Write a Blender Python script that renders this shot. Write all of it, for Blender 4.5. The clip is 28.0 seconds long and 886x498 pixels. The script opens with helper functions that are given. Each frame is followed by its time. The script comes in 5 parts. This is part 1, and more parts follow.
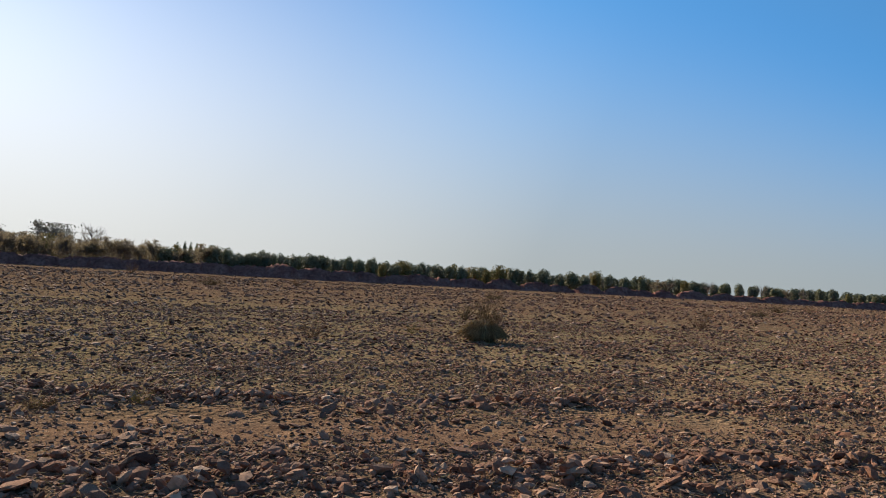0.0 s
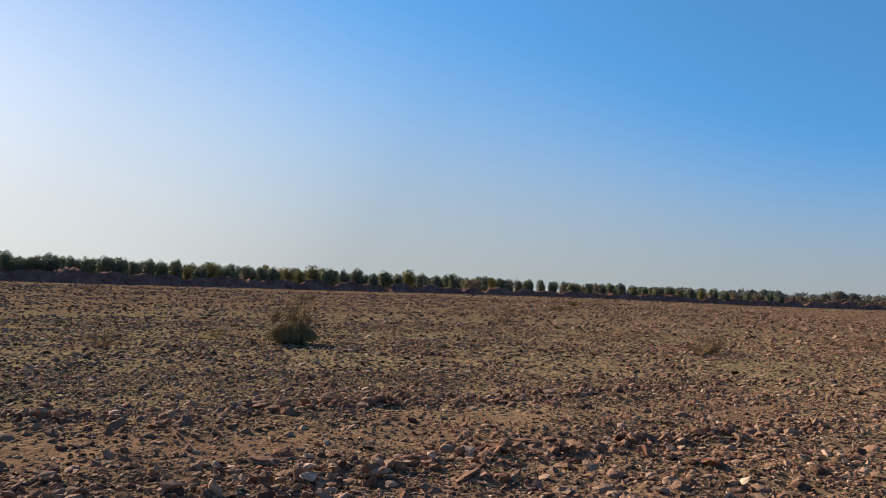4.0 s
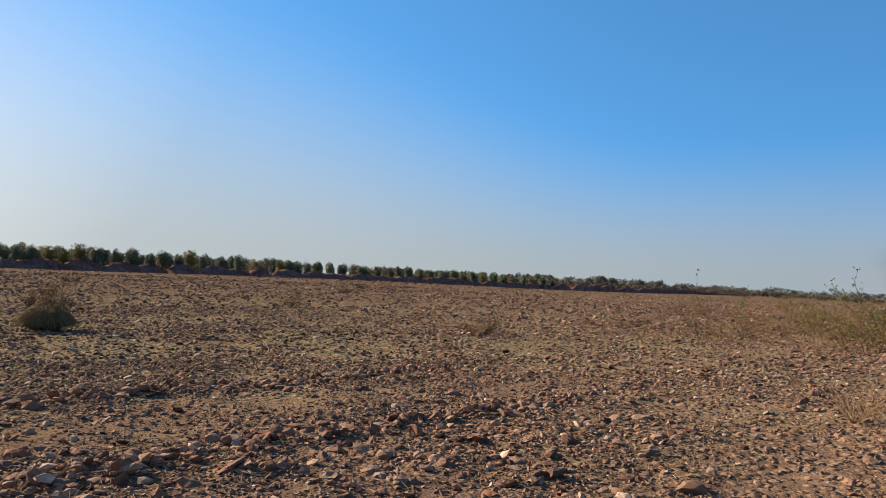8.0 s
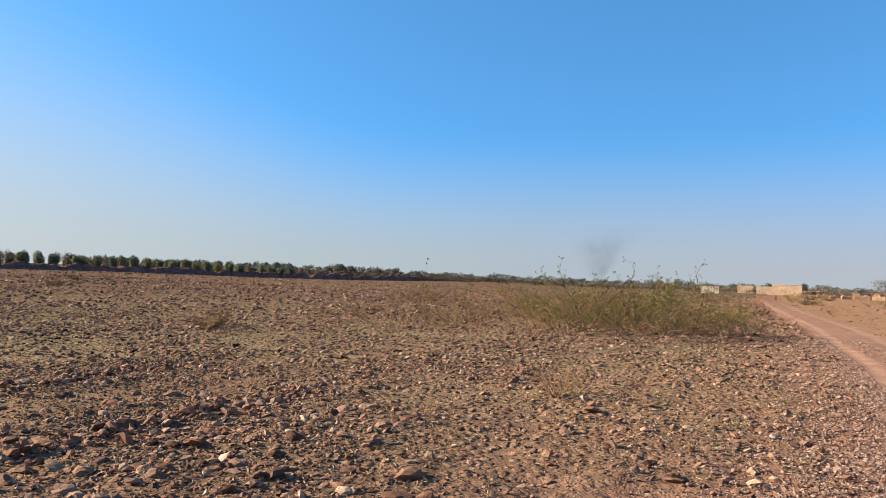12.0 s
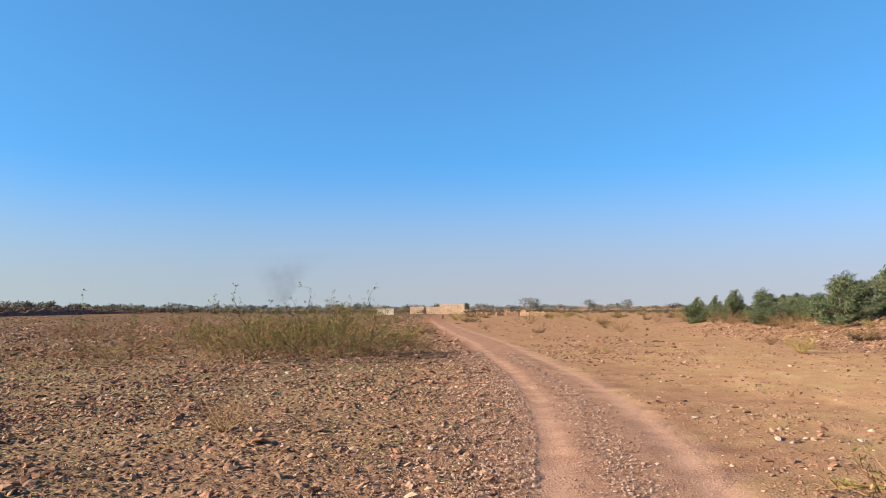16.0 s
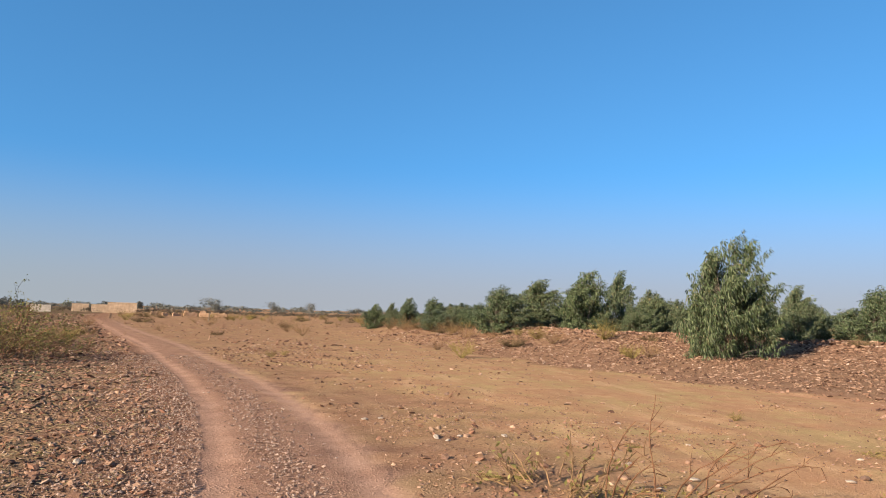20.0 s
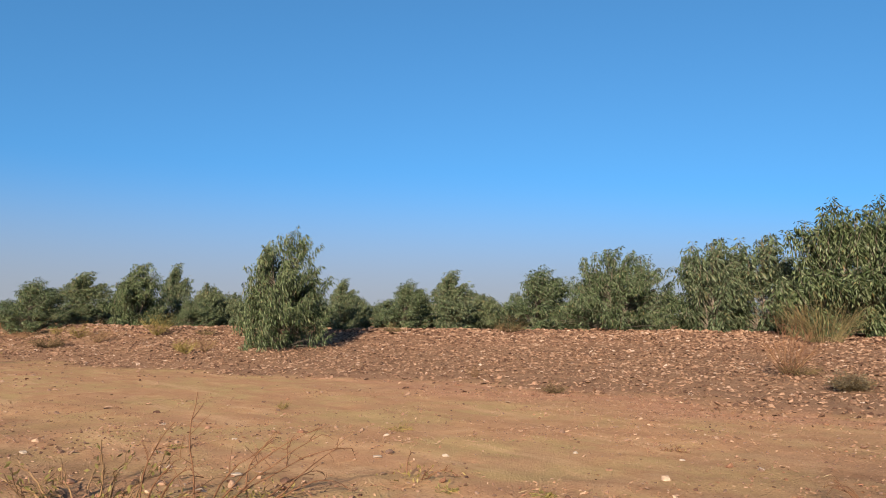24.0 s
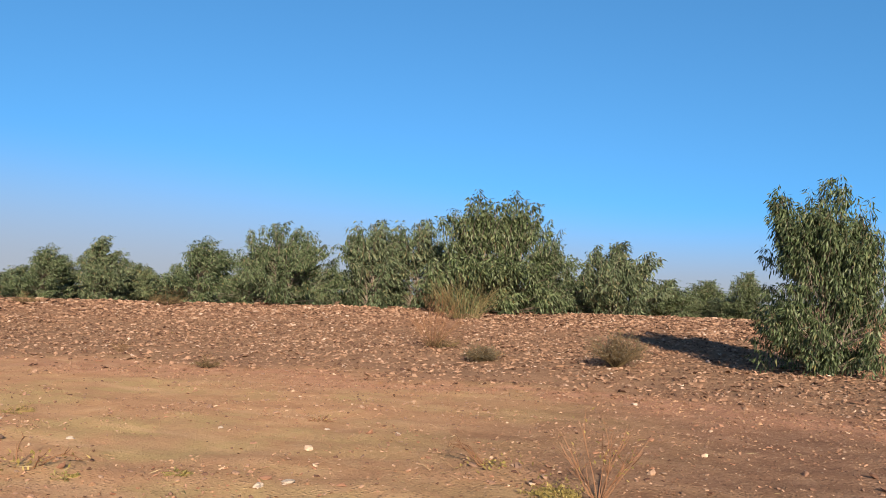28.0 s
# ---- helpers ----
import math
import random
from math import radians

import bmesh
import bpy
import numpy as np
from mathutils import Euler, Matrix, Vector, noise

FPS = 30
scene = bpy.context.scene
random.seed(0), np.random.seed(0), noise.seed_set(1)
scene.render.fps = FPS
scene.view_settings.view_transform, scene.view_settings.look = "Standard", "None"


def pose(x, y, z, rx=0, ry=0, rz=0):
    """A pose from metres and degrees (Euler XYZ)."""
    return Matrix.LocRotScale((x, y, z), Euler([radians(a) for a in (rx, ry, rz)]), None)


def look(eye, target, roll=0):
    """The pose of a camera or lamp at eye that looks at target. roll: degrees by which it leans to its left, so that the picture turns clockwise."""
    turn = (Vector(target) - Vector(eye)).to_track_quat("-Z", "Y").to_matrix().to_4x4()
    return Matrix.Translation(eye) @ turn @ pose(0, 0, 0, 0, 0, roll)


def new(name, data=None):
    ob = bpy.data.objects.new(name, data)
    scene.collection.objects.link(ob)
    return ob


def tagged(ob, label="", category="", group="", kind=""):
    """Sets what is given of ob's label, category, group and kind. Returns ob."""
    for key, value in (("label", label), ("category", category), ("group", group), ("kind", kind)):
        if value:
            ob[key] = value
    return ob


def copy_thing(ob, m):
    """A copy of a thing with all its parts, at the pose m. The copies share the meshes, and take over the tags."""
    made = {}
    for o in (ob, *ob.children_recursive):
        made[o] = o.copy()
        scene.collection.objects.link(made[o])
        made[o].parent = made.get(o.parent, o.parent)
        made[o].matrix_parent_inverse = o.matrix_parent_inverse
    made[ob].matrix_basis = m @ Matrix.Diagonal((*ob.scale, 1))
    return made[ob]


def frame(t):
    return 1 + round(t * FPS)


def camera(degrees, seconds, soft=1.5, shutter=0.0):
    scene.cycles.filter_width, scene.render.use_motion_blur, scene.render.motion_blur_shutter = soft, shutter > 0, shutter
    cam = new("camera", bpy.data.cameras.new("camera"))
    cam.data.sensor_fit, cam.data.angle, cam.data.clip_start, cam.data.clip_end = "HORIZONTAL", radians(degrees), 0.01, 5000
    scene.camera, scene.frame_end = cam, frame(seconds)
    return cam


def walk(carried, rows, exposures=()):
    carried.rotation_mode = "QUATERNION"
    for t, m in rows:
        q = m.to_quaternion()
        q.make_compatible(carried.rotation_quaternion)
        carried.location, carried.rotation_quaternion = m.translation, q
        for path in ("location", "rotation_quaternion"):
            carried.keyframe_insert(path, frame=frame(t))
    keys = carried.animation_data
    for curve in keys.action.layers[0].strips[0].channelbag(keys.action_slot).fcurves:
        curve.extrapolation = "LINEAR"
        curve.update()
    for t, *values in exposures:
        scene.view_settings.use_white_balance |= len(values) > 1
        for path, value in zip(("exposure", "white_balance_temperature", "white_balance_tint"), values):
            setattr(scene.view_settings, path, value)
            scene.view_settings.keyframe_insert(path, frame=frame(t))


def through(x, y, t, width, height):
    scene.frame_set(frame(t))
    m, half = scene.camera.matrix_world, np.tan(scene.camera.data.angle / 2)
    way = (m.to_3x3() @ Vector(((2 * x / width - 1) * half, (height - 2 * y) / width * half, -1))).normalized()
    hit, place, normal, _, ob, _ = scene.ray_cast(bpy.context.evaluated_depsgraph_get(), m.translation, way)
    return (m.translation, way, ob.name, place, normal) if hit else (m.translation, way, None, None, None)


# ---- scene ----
EXPOSURES = [(0.0, 0.92), (3.0, 0.98), (6.0, 1.11), (8.0, 1.17), (10.0, 1.27), (12.0, 1.43), (15.0, 1.47), (18.0, 1.36), (21.0, 1.14), (25.0, 1.02), (28.0, 1.14)]
cam = camera(61.3, 28.0, 0.85)
# seconds, eye, turn (tilt, lean, heading)
PATH = [
    (0.0, (0.000, 0.000, 1.609), (92.33, -3.15, 0.00)),
    (0.5, (0.023, 0.013, 1.609), (92.39, -2.94, -1.31)),
    (1.0, (0.036, 0.025, 1.612), (92.59, -2.74, -2.89)),
    (1.5, (0.044, 0.034, 1.616), (92.85, -2.52, -3.70)),
    (2.0, (0.059, 0.039, 1.620), (92.93, -2.32, -4.63)),
    (2.5, (0.078, 0.045, 1.622), (92.96, -2.17, -6.60)),
    (3.0, (0.100, 0.052, 1.625), (92.98, -2.12, -9.20)),
    (3.5, (0.112, 0.060, 1.623), (92.98, -1.99, -12.07)),
    (5.5, (0.184, 0.111, 1.621), (92.81, -2.35, -18.63)),
    (6.0, (0.216, 0.120, 1.619), (92.80, -2.31, -20.95)),
    (6.5, (0.242, 0.129, 1.620), (92.76, -2.22, -22.85)),
    (7.0, (0.265, 0.133, 1.618), (92.59, -2.29, -25.08)),
    (7.5, (0.285, 0.133, 1.620), (92.37, -2.38, -27.48)),
    (8.0, (0.310, 0.134, 1.624), (92.23, -2.41, -30.11)),
    (8.5, (0.329, 0.135, 1.629), (92.17, -2.31, -32.47)),
    (9.0, (0.339, 0.138, 1.636), (92.01, -2.21, -33.20)),
    (9.5, (0.361, 0.147, 1.651), (91.81, -2.11, -33.74)),
    (10.0, (0.388, 0.161, 1.659), (91.71, -2.11, -34.47)),
    (10.5, (0.412, 0.169, 1.659), (91.67, -2.14, -37.44)),
    (11.0, (0.440, 0.170, 1.660), (91.70, -2.06, -41.13)),
    (11.5, (0.476, 0.162, 1.665), (91.80, -2.03, -46.21)),
    (12.0, (0.505, 0.149, 1.673), (92.07, -1.85, -49.86)),
    (12.5, (0.527, 0.136, 1.677), (92.66, -1.71, -52.28)),
    (14.5, (0.612, 0.098, 1.671), (94.58, -1.17, -62.48)),
    (15.0, (0.645, 0.090, 1.673), (94.61, -0.96, -66.81)),
    (15.5, (0.688, 0.074, 1.678), (94.53, -0.39, -70.64)),
    (16.0, (0.720, 0.055, 1.676), (94.41, 0.25, -73.82)),
    (16.5, (0.747, 0.046, 1.671), (94.22, 0.56, -76.95)),
    (17.0, (0.768, 0.034, 1.671), (94.18, 0.64, -80.77)),
    (17.5, (0.783, 0.018, 1.666), (94.47, 0.25, -84.32)),
    (18.0, (0.795, 0.013, 1.666), (94.50, -0.92, -88.64)),
    (18.5, (0.802, 0.013, 1.666), (94.57, -1.64, -90.88)),
    (19.0, (0.818, 0.016, 1.668), (94.58, -1.93, -94.53)),
    (19.5, (0.830, 0.011, 1.666), (94.68, -1.87, -96.52)),
    (20.0, (0.856, -0.000, 1.664), (94.95, -1.58, -97.64)),
    (20.5, (0.904, -0.040, 1.669), (95.28, -0.94, -104.40)),
    (21.0, (0.959, -0.096, 1.673), (95.74, -0.20, -112.92)),
    (21.5, (0.993, -0.133, 1.668), (95.80, -0.27, -118.05)),
    (23.5, (1.019, -0.194, 1.666), (95.08, -0.43, -125.60)),
    (24.0, (1.027, -0.219, 1.669), (94.98, -0.27, -130.33)),
    (24.5, (1.033, -0.256, 1.665), (94.96, 0.04, -135.02)),
    (25.0, (1.038, -0.295, 1.661), (94.76, 0.31, -139.02)),
    (25.5, (1.039, -0.334, 1.659), (94.64, 0.37, -142.93)),
    (26.0, (1.038, -0.376, 1.660), (94.62, 0.35, -147.64)),
    (26.5, (1.025, -0.407, 1.654), (94.78, -0.62, -151.61)),
    (27.0, (1.012, -0.436, 1.640), (94.67, -1.62, -153.58)),
    (27.5, (1.005, -0.454, 1.632), (94.37, -1.70, -155.96)),
    (28.0, (1.004, -0.447, 1.623), (93.56, -1.75, -155.28)),
]
walk(cam, [(t, pose(*eye, *turn)) for t, eye, turn in PATH], EXPOSURES)

# ---- light: low winter sun behind the far embankment, clear hazy sky ----
SUN_AZ, SUN_EL = -35.0, 23.0
world = bpy.data.worlds.new("world")
scene.world = world
world.use_nodes = True
wt = world.node_tree
sky = wt.nodes.new("ShaderNodeTexSky")
sky.sky_type, sky.sun_disc = "NISHITA", False
sky.sun_elevation, sky.sun_rotation = radians(SUN_EL), radians(SUN_AZ)
sky.altitude, sky.air_density, sky.dust_density, sky.ozone_density = 200, 1.0, 0.25, 4.0
wt.nodes["Background"].inputs[1].default_value = 0.08
tint = wt.nodes.new("ShaderNodeMix")
tint.data_type, tint.blend_type = "RGBA", "MULTIPLY"
tint.inputs[7].default_value = (0.64, 1.15, 1.27, 1)
wt.links.new(sky.outputs[0], tint.inputs[6])
around = wt.nodes.new("ShaderNodeTexCoord").outputs["Generated"]
lift = wt.nodes.new("ShaderNodeVectorMath")
lift.operation, lift.inputs[1].default_value = "ADD", (0, 0, 0.22)
flat = wt.nodes.new("ShaderNodeVectorMath")
flat.operation = "NORMALIZE"
wt.links.new(around, lift.inputs[0])
wt.links.new(lift.outputs[0], flat.inputs[0])
wt.links.new(flat.outputs[0], sky.inputs["Vector"])
up = wt.nodes.new("ShaderNodeSeparateXYZ")
wt.links.new(around, up.inputs[0])
# dust haze low all round the horizon: grey away from the sun, higher and whitish towards it
ce = math.cos(radians(SUN_EL))
SUN_WAY = (ce * math.sin(radians(SUN_AZ)), ce * math.cos(radians(SUN_AZ)), math.sin(radians(SUN_EL)))
near_sun = wt.nodes.new("ShaderNodeVectorMath")
near_sun.operation, near_sun.inputs[1].default_value = "DOT_PRODUCT", SUN_WAY
wt.links.new(around, near_sun.inputs[0])


def ranged(src, *values):
    n = wt.nodes.new("ShaderNodeMapRange")
    n.interpolation_type = "SMOOTHSTEP"
    for key, v in zip(("From Min", "From Max", "To Min", "To Max"), values):
        if isinstance(v, float):
            n.inputs[key].default_value = v
        else:
            wt.links.new(v, n.inputs[key])
    wt.links.new(src, n.inputs["Value"])
    return n.outputs[0]


# the dust drifts deeper over the farm side
deep = wt.nodes.new("ShaderNodeMath")
wt.links.new(ranged(near_sun.outputs["Value"], 0.15, 1.0, 0.125, 0.47), deep.inputs[0])
wt.links.new(ranged(up.outputs["X"], 0.0, 0.85, 0.0, 0.075), deep.inputs[1])
depth = deep.outputs[0]
deepen = wt.nodes.new("ShaderNodeMath")
deepen.operation = "MULTIPLY"
wt.links.new(ranged(up.outputs["Z"], 0.36, 0.75, 1.0, 0.0), deepen.inputs[0])
wt.links.new(ranged(near_sun.outputs["Value"], 0.76, 1.0, 1.0, 0.15), deepen.inputs[1])
wt.links.new(deepen.outputs[0], tint.inputs[0])
low = ranged(up.outputs["Z"], 0.005, depth, 0.97, 0.0)
dust = wt.nodes.new("ShaderNodeValToRGB")
DUST = [(-0.85, (2.5, 2.66, 2.97)), (-0.4, (2.24, 2.38, 2.6)), (0.0, (2.10, 2.40, 2.58)), (0.3, (2.32, 2.61, 2.68)), (0.7, (2.88, 3.08, 3.05)), (0.9, (4.7, 4.7, 4.5)), (1.0, (6.4, 6.3, 6.0))]
while len(dust.color_ramp.elements) < len(DUST):
    dust.color_ramp.elements.new(0.5)
for e, (p, c) in zip(dust.color_ramp.elements, DUST):
    e.position, e.color = (p + 1) / 2, (c[0] / 8, c[1] / 8, c[2] / 8, 1)
share = wt.nodes.new("ShaderNodeMath")
share.operation = "MULTIPLY_ADD"
share.inputs[1].default_value, share.inputs[2].default_value = 0.5, 0.5
wt.links.new(near_sun.outputs["Value"], share.inputs[0])
wt.links.new(share.outputs[0], dust.inputs[0])
bright = wt.nodes.new("ShaderNodeVectorMath")
bright.operation, bright.inputs[1].default_value = "MULTIPLY", (8, 8, 8)
wt.links.new(dust.outputs[0], bright.inputs[0])
haze = wt.nodes.new("ShaderNodeMix")
haze.data_type = "RGBA"
wt.links.new(low, haze.inputs[0])
wt.links.new(tint.outputs[2], haze.inputs[6])
wt.links.new(bright.outputs[0], haze.inputs[7])
wt.links.new(haze.outputs[2], wt.nodes["Background"].inputs[0])
sun = new("sun", bpy.data.lights.new("sun", "SUN"))
sun.data.energy, sun.data.angle, sun.data.color = 5.0, radians(0.5), (1.0, 0.85, 0.67)
sun.matrix_world = look([90 * v for v in SUN_WAY], (0, 0, 0))


# ---- plan: heights of the land, the track, the stony bank ----
TRACK = np.array([(-300, -26), (-40, -5.6), (-5, -1.15), (3, -0.15), (7.6, 0.35), (10.8, 0.85), (14.4, 1.6), (19.5, 3.0),
                  (27, 5.4), (34, 7.6), (44, 11.2), (62, 17.5), (100, 30), (190, 56)], float)
LANE = np.array([(-60, 4), (-3.6, 7.0), (0.1, 7.9), (2.6, 8.9), (5, 9.4), (8.9, 10.5), (12.8, 11.6), (20, 14), (40, 24)], float)
FOOT_X = [-200, -60, -10, -1, 1, 3.6, 9.5, 12, 15, 17.6, 20.5, 25, 36, 45, 60, 80]
FOOT_Y = [-4, -8, -11, -12, -13, -13.3, -13.3, -12.9, -12.3, -11, -9, -7, -4.6, -3, 0, 1]


def ss(a, b, v):
    u = np.clip((v - a) / (b - a), 0, 1)
    return u * u * (3 - 2 * u)


_w = np.random.default_rng(3)
WAVES = [(2 * math.pi / lam, _w.uniform(0, 2 * math.pi), _w.uniform(0, 6.28)) for lam in (0.55, 0.8, 1.1, 1.6, 2.3, 3.4, 5.0, 7.5, 11, 17)]


def ripple(x, y, lo=0, hi=10):
    z = 0
    for k, a, p in WAVES[lo:hi]:
        z = z + np.sin(k * (x * math.cos(a) + y * math.sin(a)) + p + 0.7 * np.sin(0.6 * k * (y * math.cos(a) - x * math.sin(a)) + 2 * p))
    return z / math.sqrt(hi - lo)


def along(line, x, y):
    """Distance to a polyline: signed, positive to its left."""
    x, y = np.asarray(x, float), np.asarray(y, float)
    best = np.full(x.shape, 1e9)
    sign = np.ones(x.shape)
    for (ax, ay), (bx, by) in zip(line[:-1], line[1:]):
        dx, dy = bx - ax, by - ay
        n = dx * dx + dy * dy
        u = np.clip(((x - ax) * dx + (y - ay) * dy) / n, 0, 1)
        px, py = x - ax - u * dx, y - ay - u * dy
        d = np.hypot(px, py)
        near = d < best
        best = np.where(near, d, best)
        sign = np.where(near, np.where(dx * py - dy * px >= 0, 1.0, -1.0), sign)
    return best * sign


def bank_s(x, y):
    """How far a place lies up the stony bank, as a share of its slope."""
    wide = 16 - 9.5 * ss(14, 42, x)
    return (np.interp(x, FOOT_X, FOOT_Y) + 0.5 * ripple(x, y, 6, 9) - y) * 0.93 / wide


def terrain(x, y, fine=True):
    x, y = np.asarray(x, float), np.asarray(y, float)
    d, az = np.hypot(x, y), np.degrees(np.arctan2(x, y))
    z = 0.7 * ss(30, 95, d) * (1 - ss(22, 45, az)) * ss(-130, -80, az)
    z = z - 0.6 * ss(60, 220, d) * ss(50, 62, az) * (1 - ss(95, 115, az))
    u = bank_s(x, y)
    up = np.clip(u, 0, 1)
    h = 0.6 * up + 0.4 * up * up * (3 - 2 * up)
    h = h - 0.45 * ss(1.0, 2.2, u)
    z = z + 1.0 * h * (1 - ss(64, 84, x))
    if fine:
        t = along(TRACK, x, y)
        road = 1 - ss(0.9, 1.6, np.abs(t))
        rut = np.exp(-((np.abs(t + 0.07) - 0.71) / 0.2) ** 2)
        open_dirt = (t < 0) * (1 - ss(-0.05, 0.05, u))
        amp = 0.030 * (1 - 0.7 * road) * (1 - 0.45 * open_dirt)
        z = z + amp * ripple(x, y, 0, 10) - 0.022 * rut * (d < 90) + 0.012 * road
    return z


# ---- materials ----
def node(nt, kind, **values):
    n = nt.nodes.new(kind)
    for key, v in values.items():
        n.inputs[key.replace("_", " ")].default_value = v
    return n


def ramp(nt, src, stops):
    r = nt.nodes.new("ShaderNodeValToRGB")
    while len(r.color_ramp.elements) < len(stops):
        r.color_ramp.elements.new(0.5)
    for e, (p, c) in zip(r.color_ramp.elements, stops):
        e.position, e.color = p, (*c, 1)
    nt.links.new(src, r.inputs[0])
    return r.outputs[0]


def blend(nt, fac, a, b, mode="MIX"):
    m = nt.nodes.new("ShaderNodeMix")
    m.data_type, m.blend_type = "RGBA", mode
    for k, v in ((0, fac), (6, a), (7, b)):
        if isinstance(v, (tuple, list)):
            m.inputs[k].default_value = (*v, 1)
        elif isinstance(v, (int, float)):
            m.inputs[k].default_value = v
        else:
            nt.links.new(v, m.inputs[k])
    return m.outputs[2]


def math_node(nt, op, a, b=0.0):
    m = nt.nodes.new("ShaderNodeMath")
    m.operation, m.use_clamp = op, False
    for k, v in ((0, a), (1, b)):
        if isinstance(v, (int, float)):
            m.inputs[k].default_value = v
        else:
            nt.links.new(v, m.inputs[k])
    return m.outputs[0]


def noise_tex(nt, co, scale, detail=4.0, rough=0.6):
    n = node(nt, "ShaderNodeTexNoise", Scale=scale, Detail=detail, Roughness=rough)
    nt.links.new(co, n.inputs["Vector"])
    return n.outputs[0]


def start(name, rough=0.9):
    m = bpy.data.materials.new(name)
    m.use_nodes = True
    nt = m.node_tree
    p = nt.nodes["Principled BSDF"]
    p.inputs["Roughness"].default_value = rough
    p.inputs["Specular IOR Level"].default_value = 0.12
    co = nt.nodes.new("ShaderNodeTexCoord").outputs["Object"]
    return m, nt, p, co


def bump(nt, p, height, strength, distance):
    b = node(nt, "ShaderNodeBump", Strength=strength, Distance=distance)
    nt.links.new(height, b.inputs["Height"])
    nt.links.new(b.outputs[0], p.inputs["Normal"])


def dull(material):
    material.node_tree.nodes["Principled BSDF"].inputs["Specular IOR Level"].default_value = 0.02
    return material


def varied(name, stops, scale=6.0, rough=0.9, relief=0.01, by="island", dark=0.6, through=0.0, own=0.0):
    """A surface whose pieces take their colour from the stops, with grain and stains of two sizes."""
    m, nt, p, co = start(name, rough)
    if by == "island":
        pick = nt.nodes.new("ShaderNodeNewGeometry").outputs["Random Per Island"]
    elif by == "object":
        pick = nt.nodes.new("ShaderNodeObjectInfo").outputs["Random"]
    else:
        pick = noise_tex(nt, co, scale * 0.25, 3)
    col = ramp(nt, pick, stops)
    grain = ramp(nt, noise_tex(nt, co, scale, 5), [(0.3, (dark, dark, dark)), (0.7, (1.15, 1.15, 1.15))])
    col = blend(nt, 1.0, col, grain, "MULTIPLY")
    if own:
        each = ramp(nt, nt.nodes.new("ShaderNodeObjectInfo").outputs["Random"], [(0.0, (0.74, 0.80, 0.84)), (0.5, (1, 1, 1)), (1.0, (1.35, 1.20, 0.88))])
        col = blend(nt, own, col, each, "MULTIPLY")
    nt.links.new(col, p.inputs["Base Color"])
    if relief:
        bump(nt, p, noise_tex(nt, co, scale * 3, 5, 0.7), 0.6, relief)
    if through:
        t = nt.nodes.new("ShaderNodeBsdfTranslucent")
        nt.links.new(col, t.inputs[0])
        mix = node(nt, "ShaderNodeMixShader", Fac=through)
        nt.links.new(p.outputs[0], mix.inputs[1])
        nt.links.new(t.outputs[0], mix.inputs[2])
        nt.links.new(mix.outputs[0], nt.nodes["Material Output"].inputs[0])
    return m


def attr(nt, name):
    a = nt.nodes.new("ShaderNodeAttribute")
    a.attribute_name = name
    return a.outputs["Fac"]


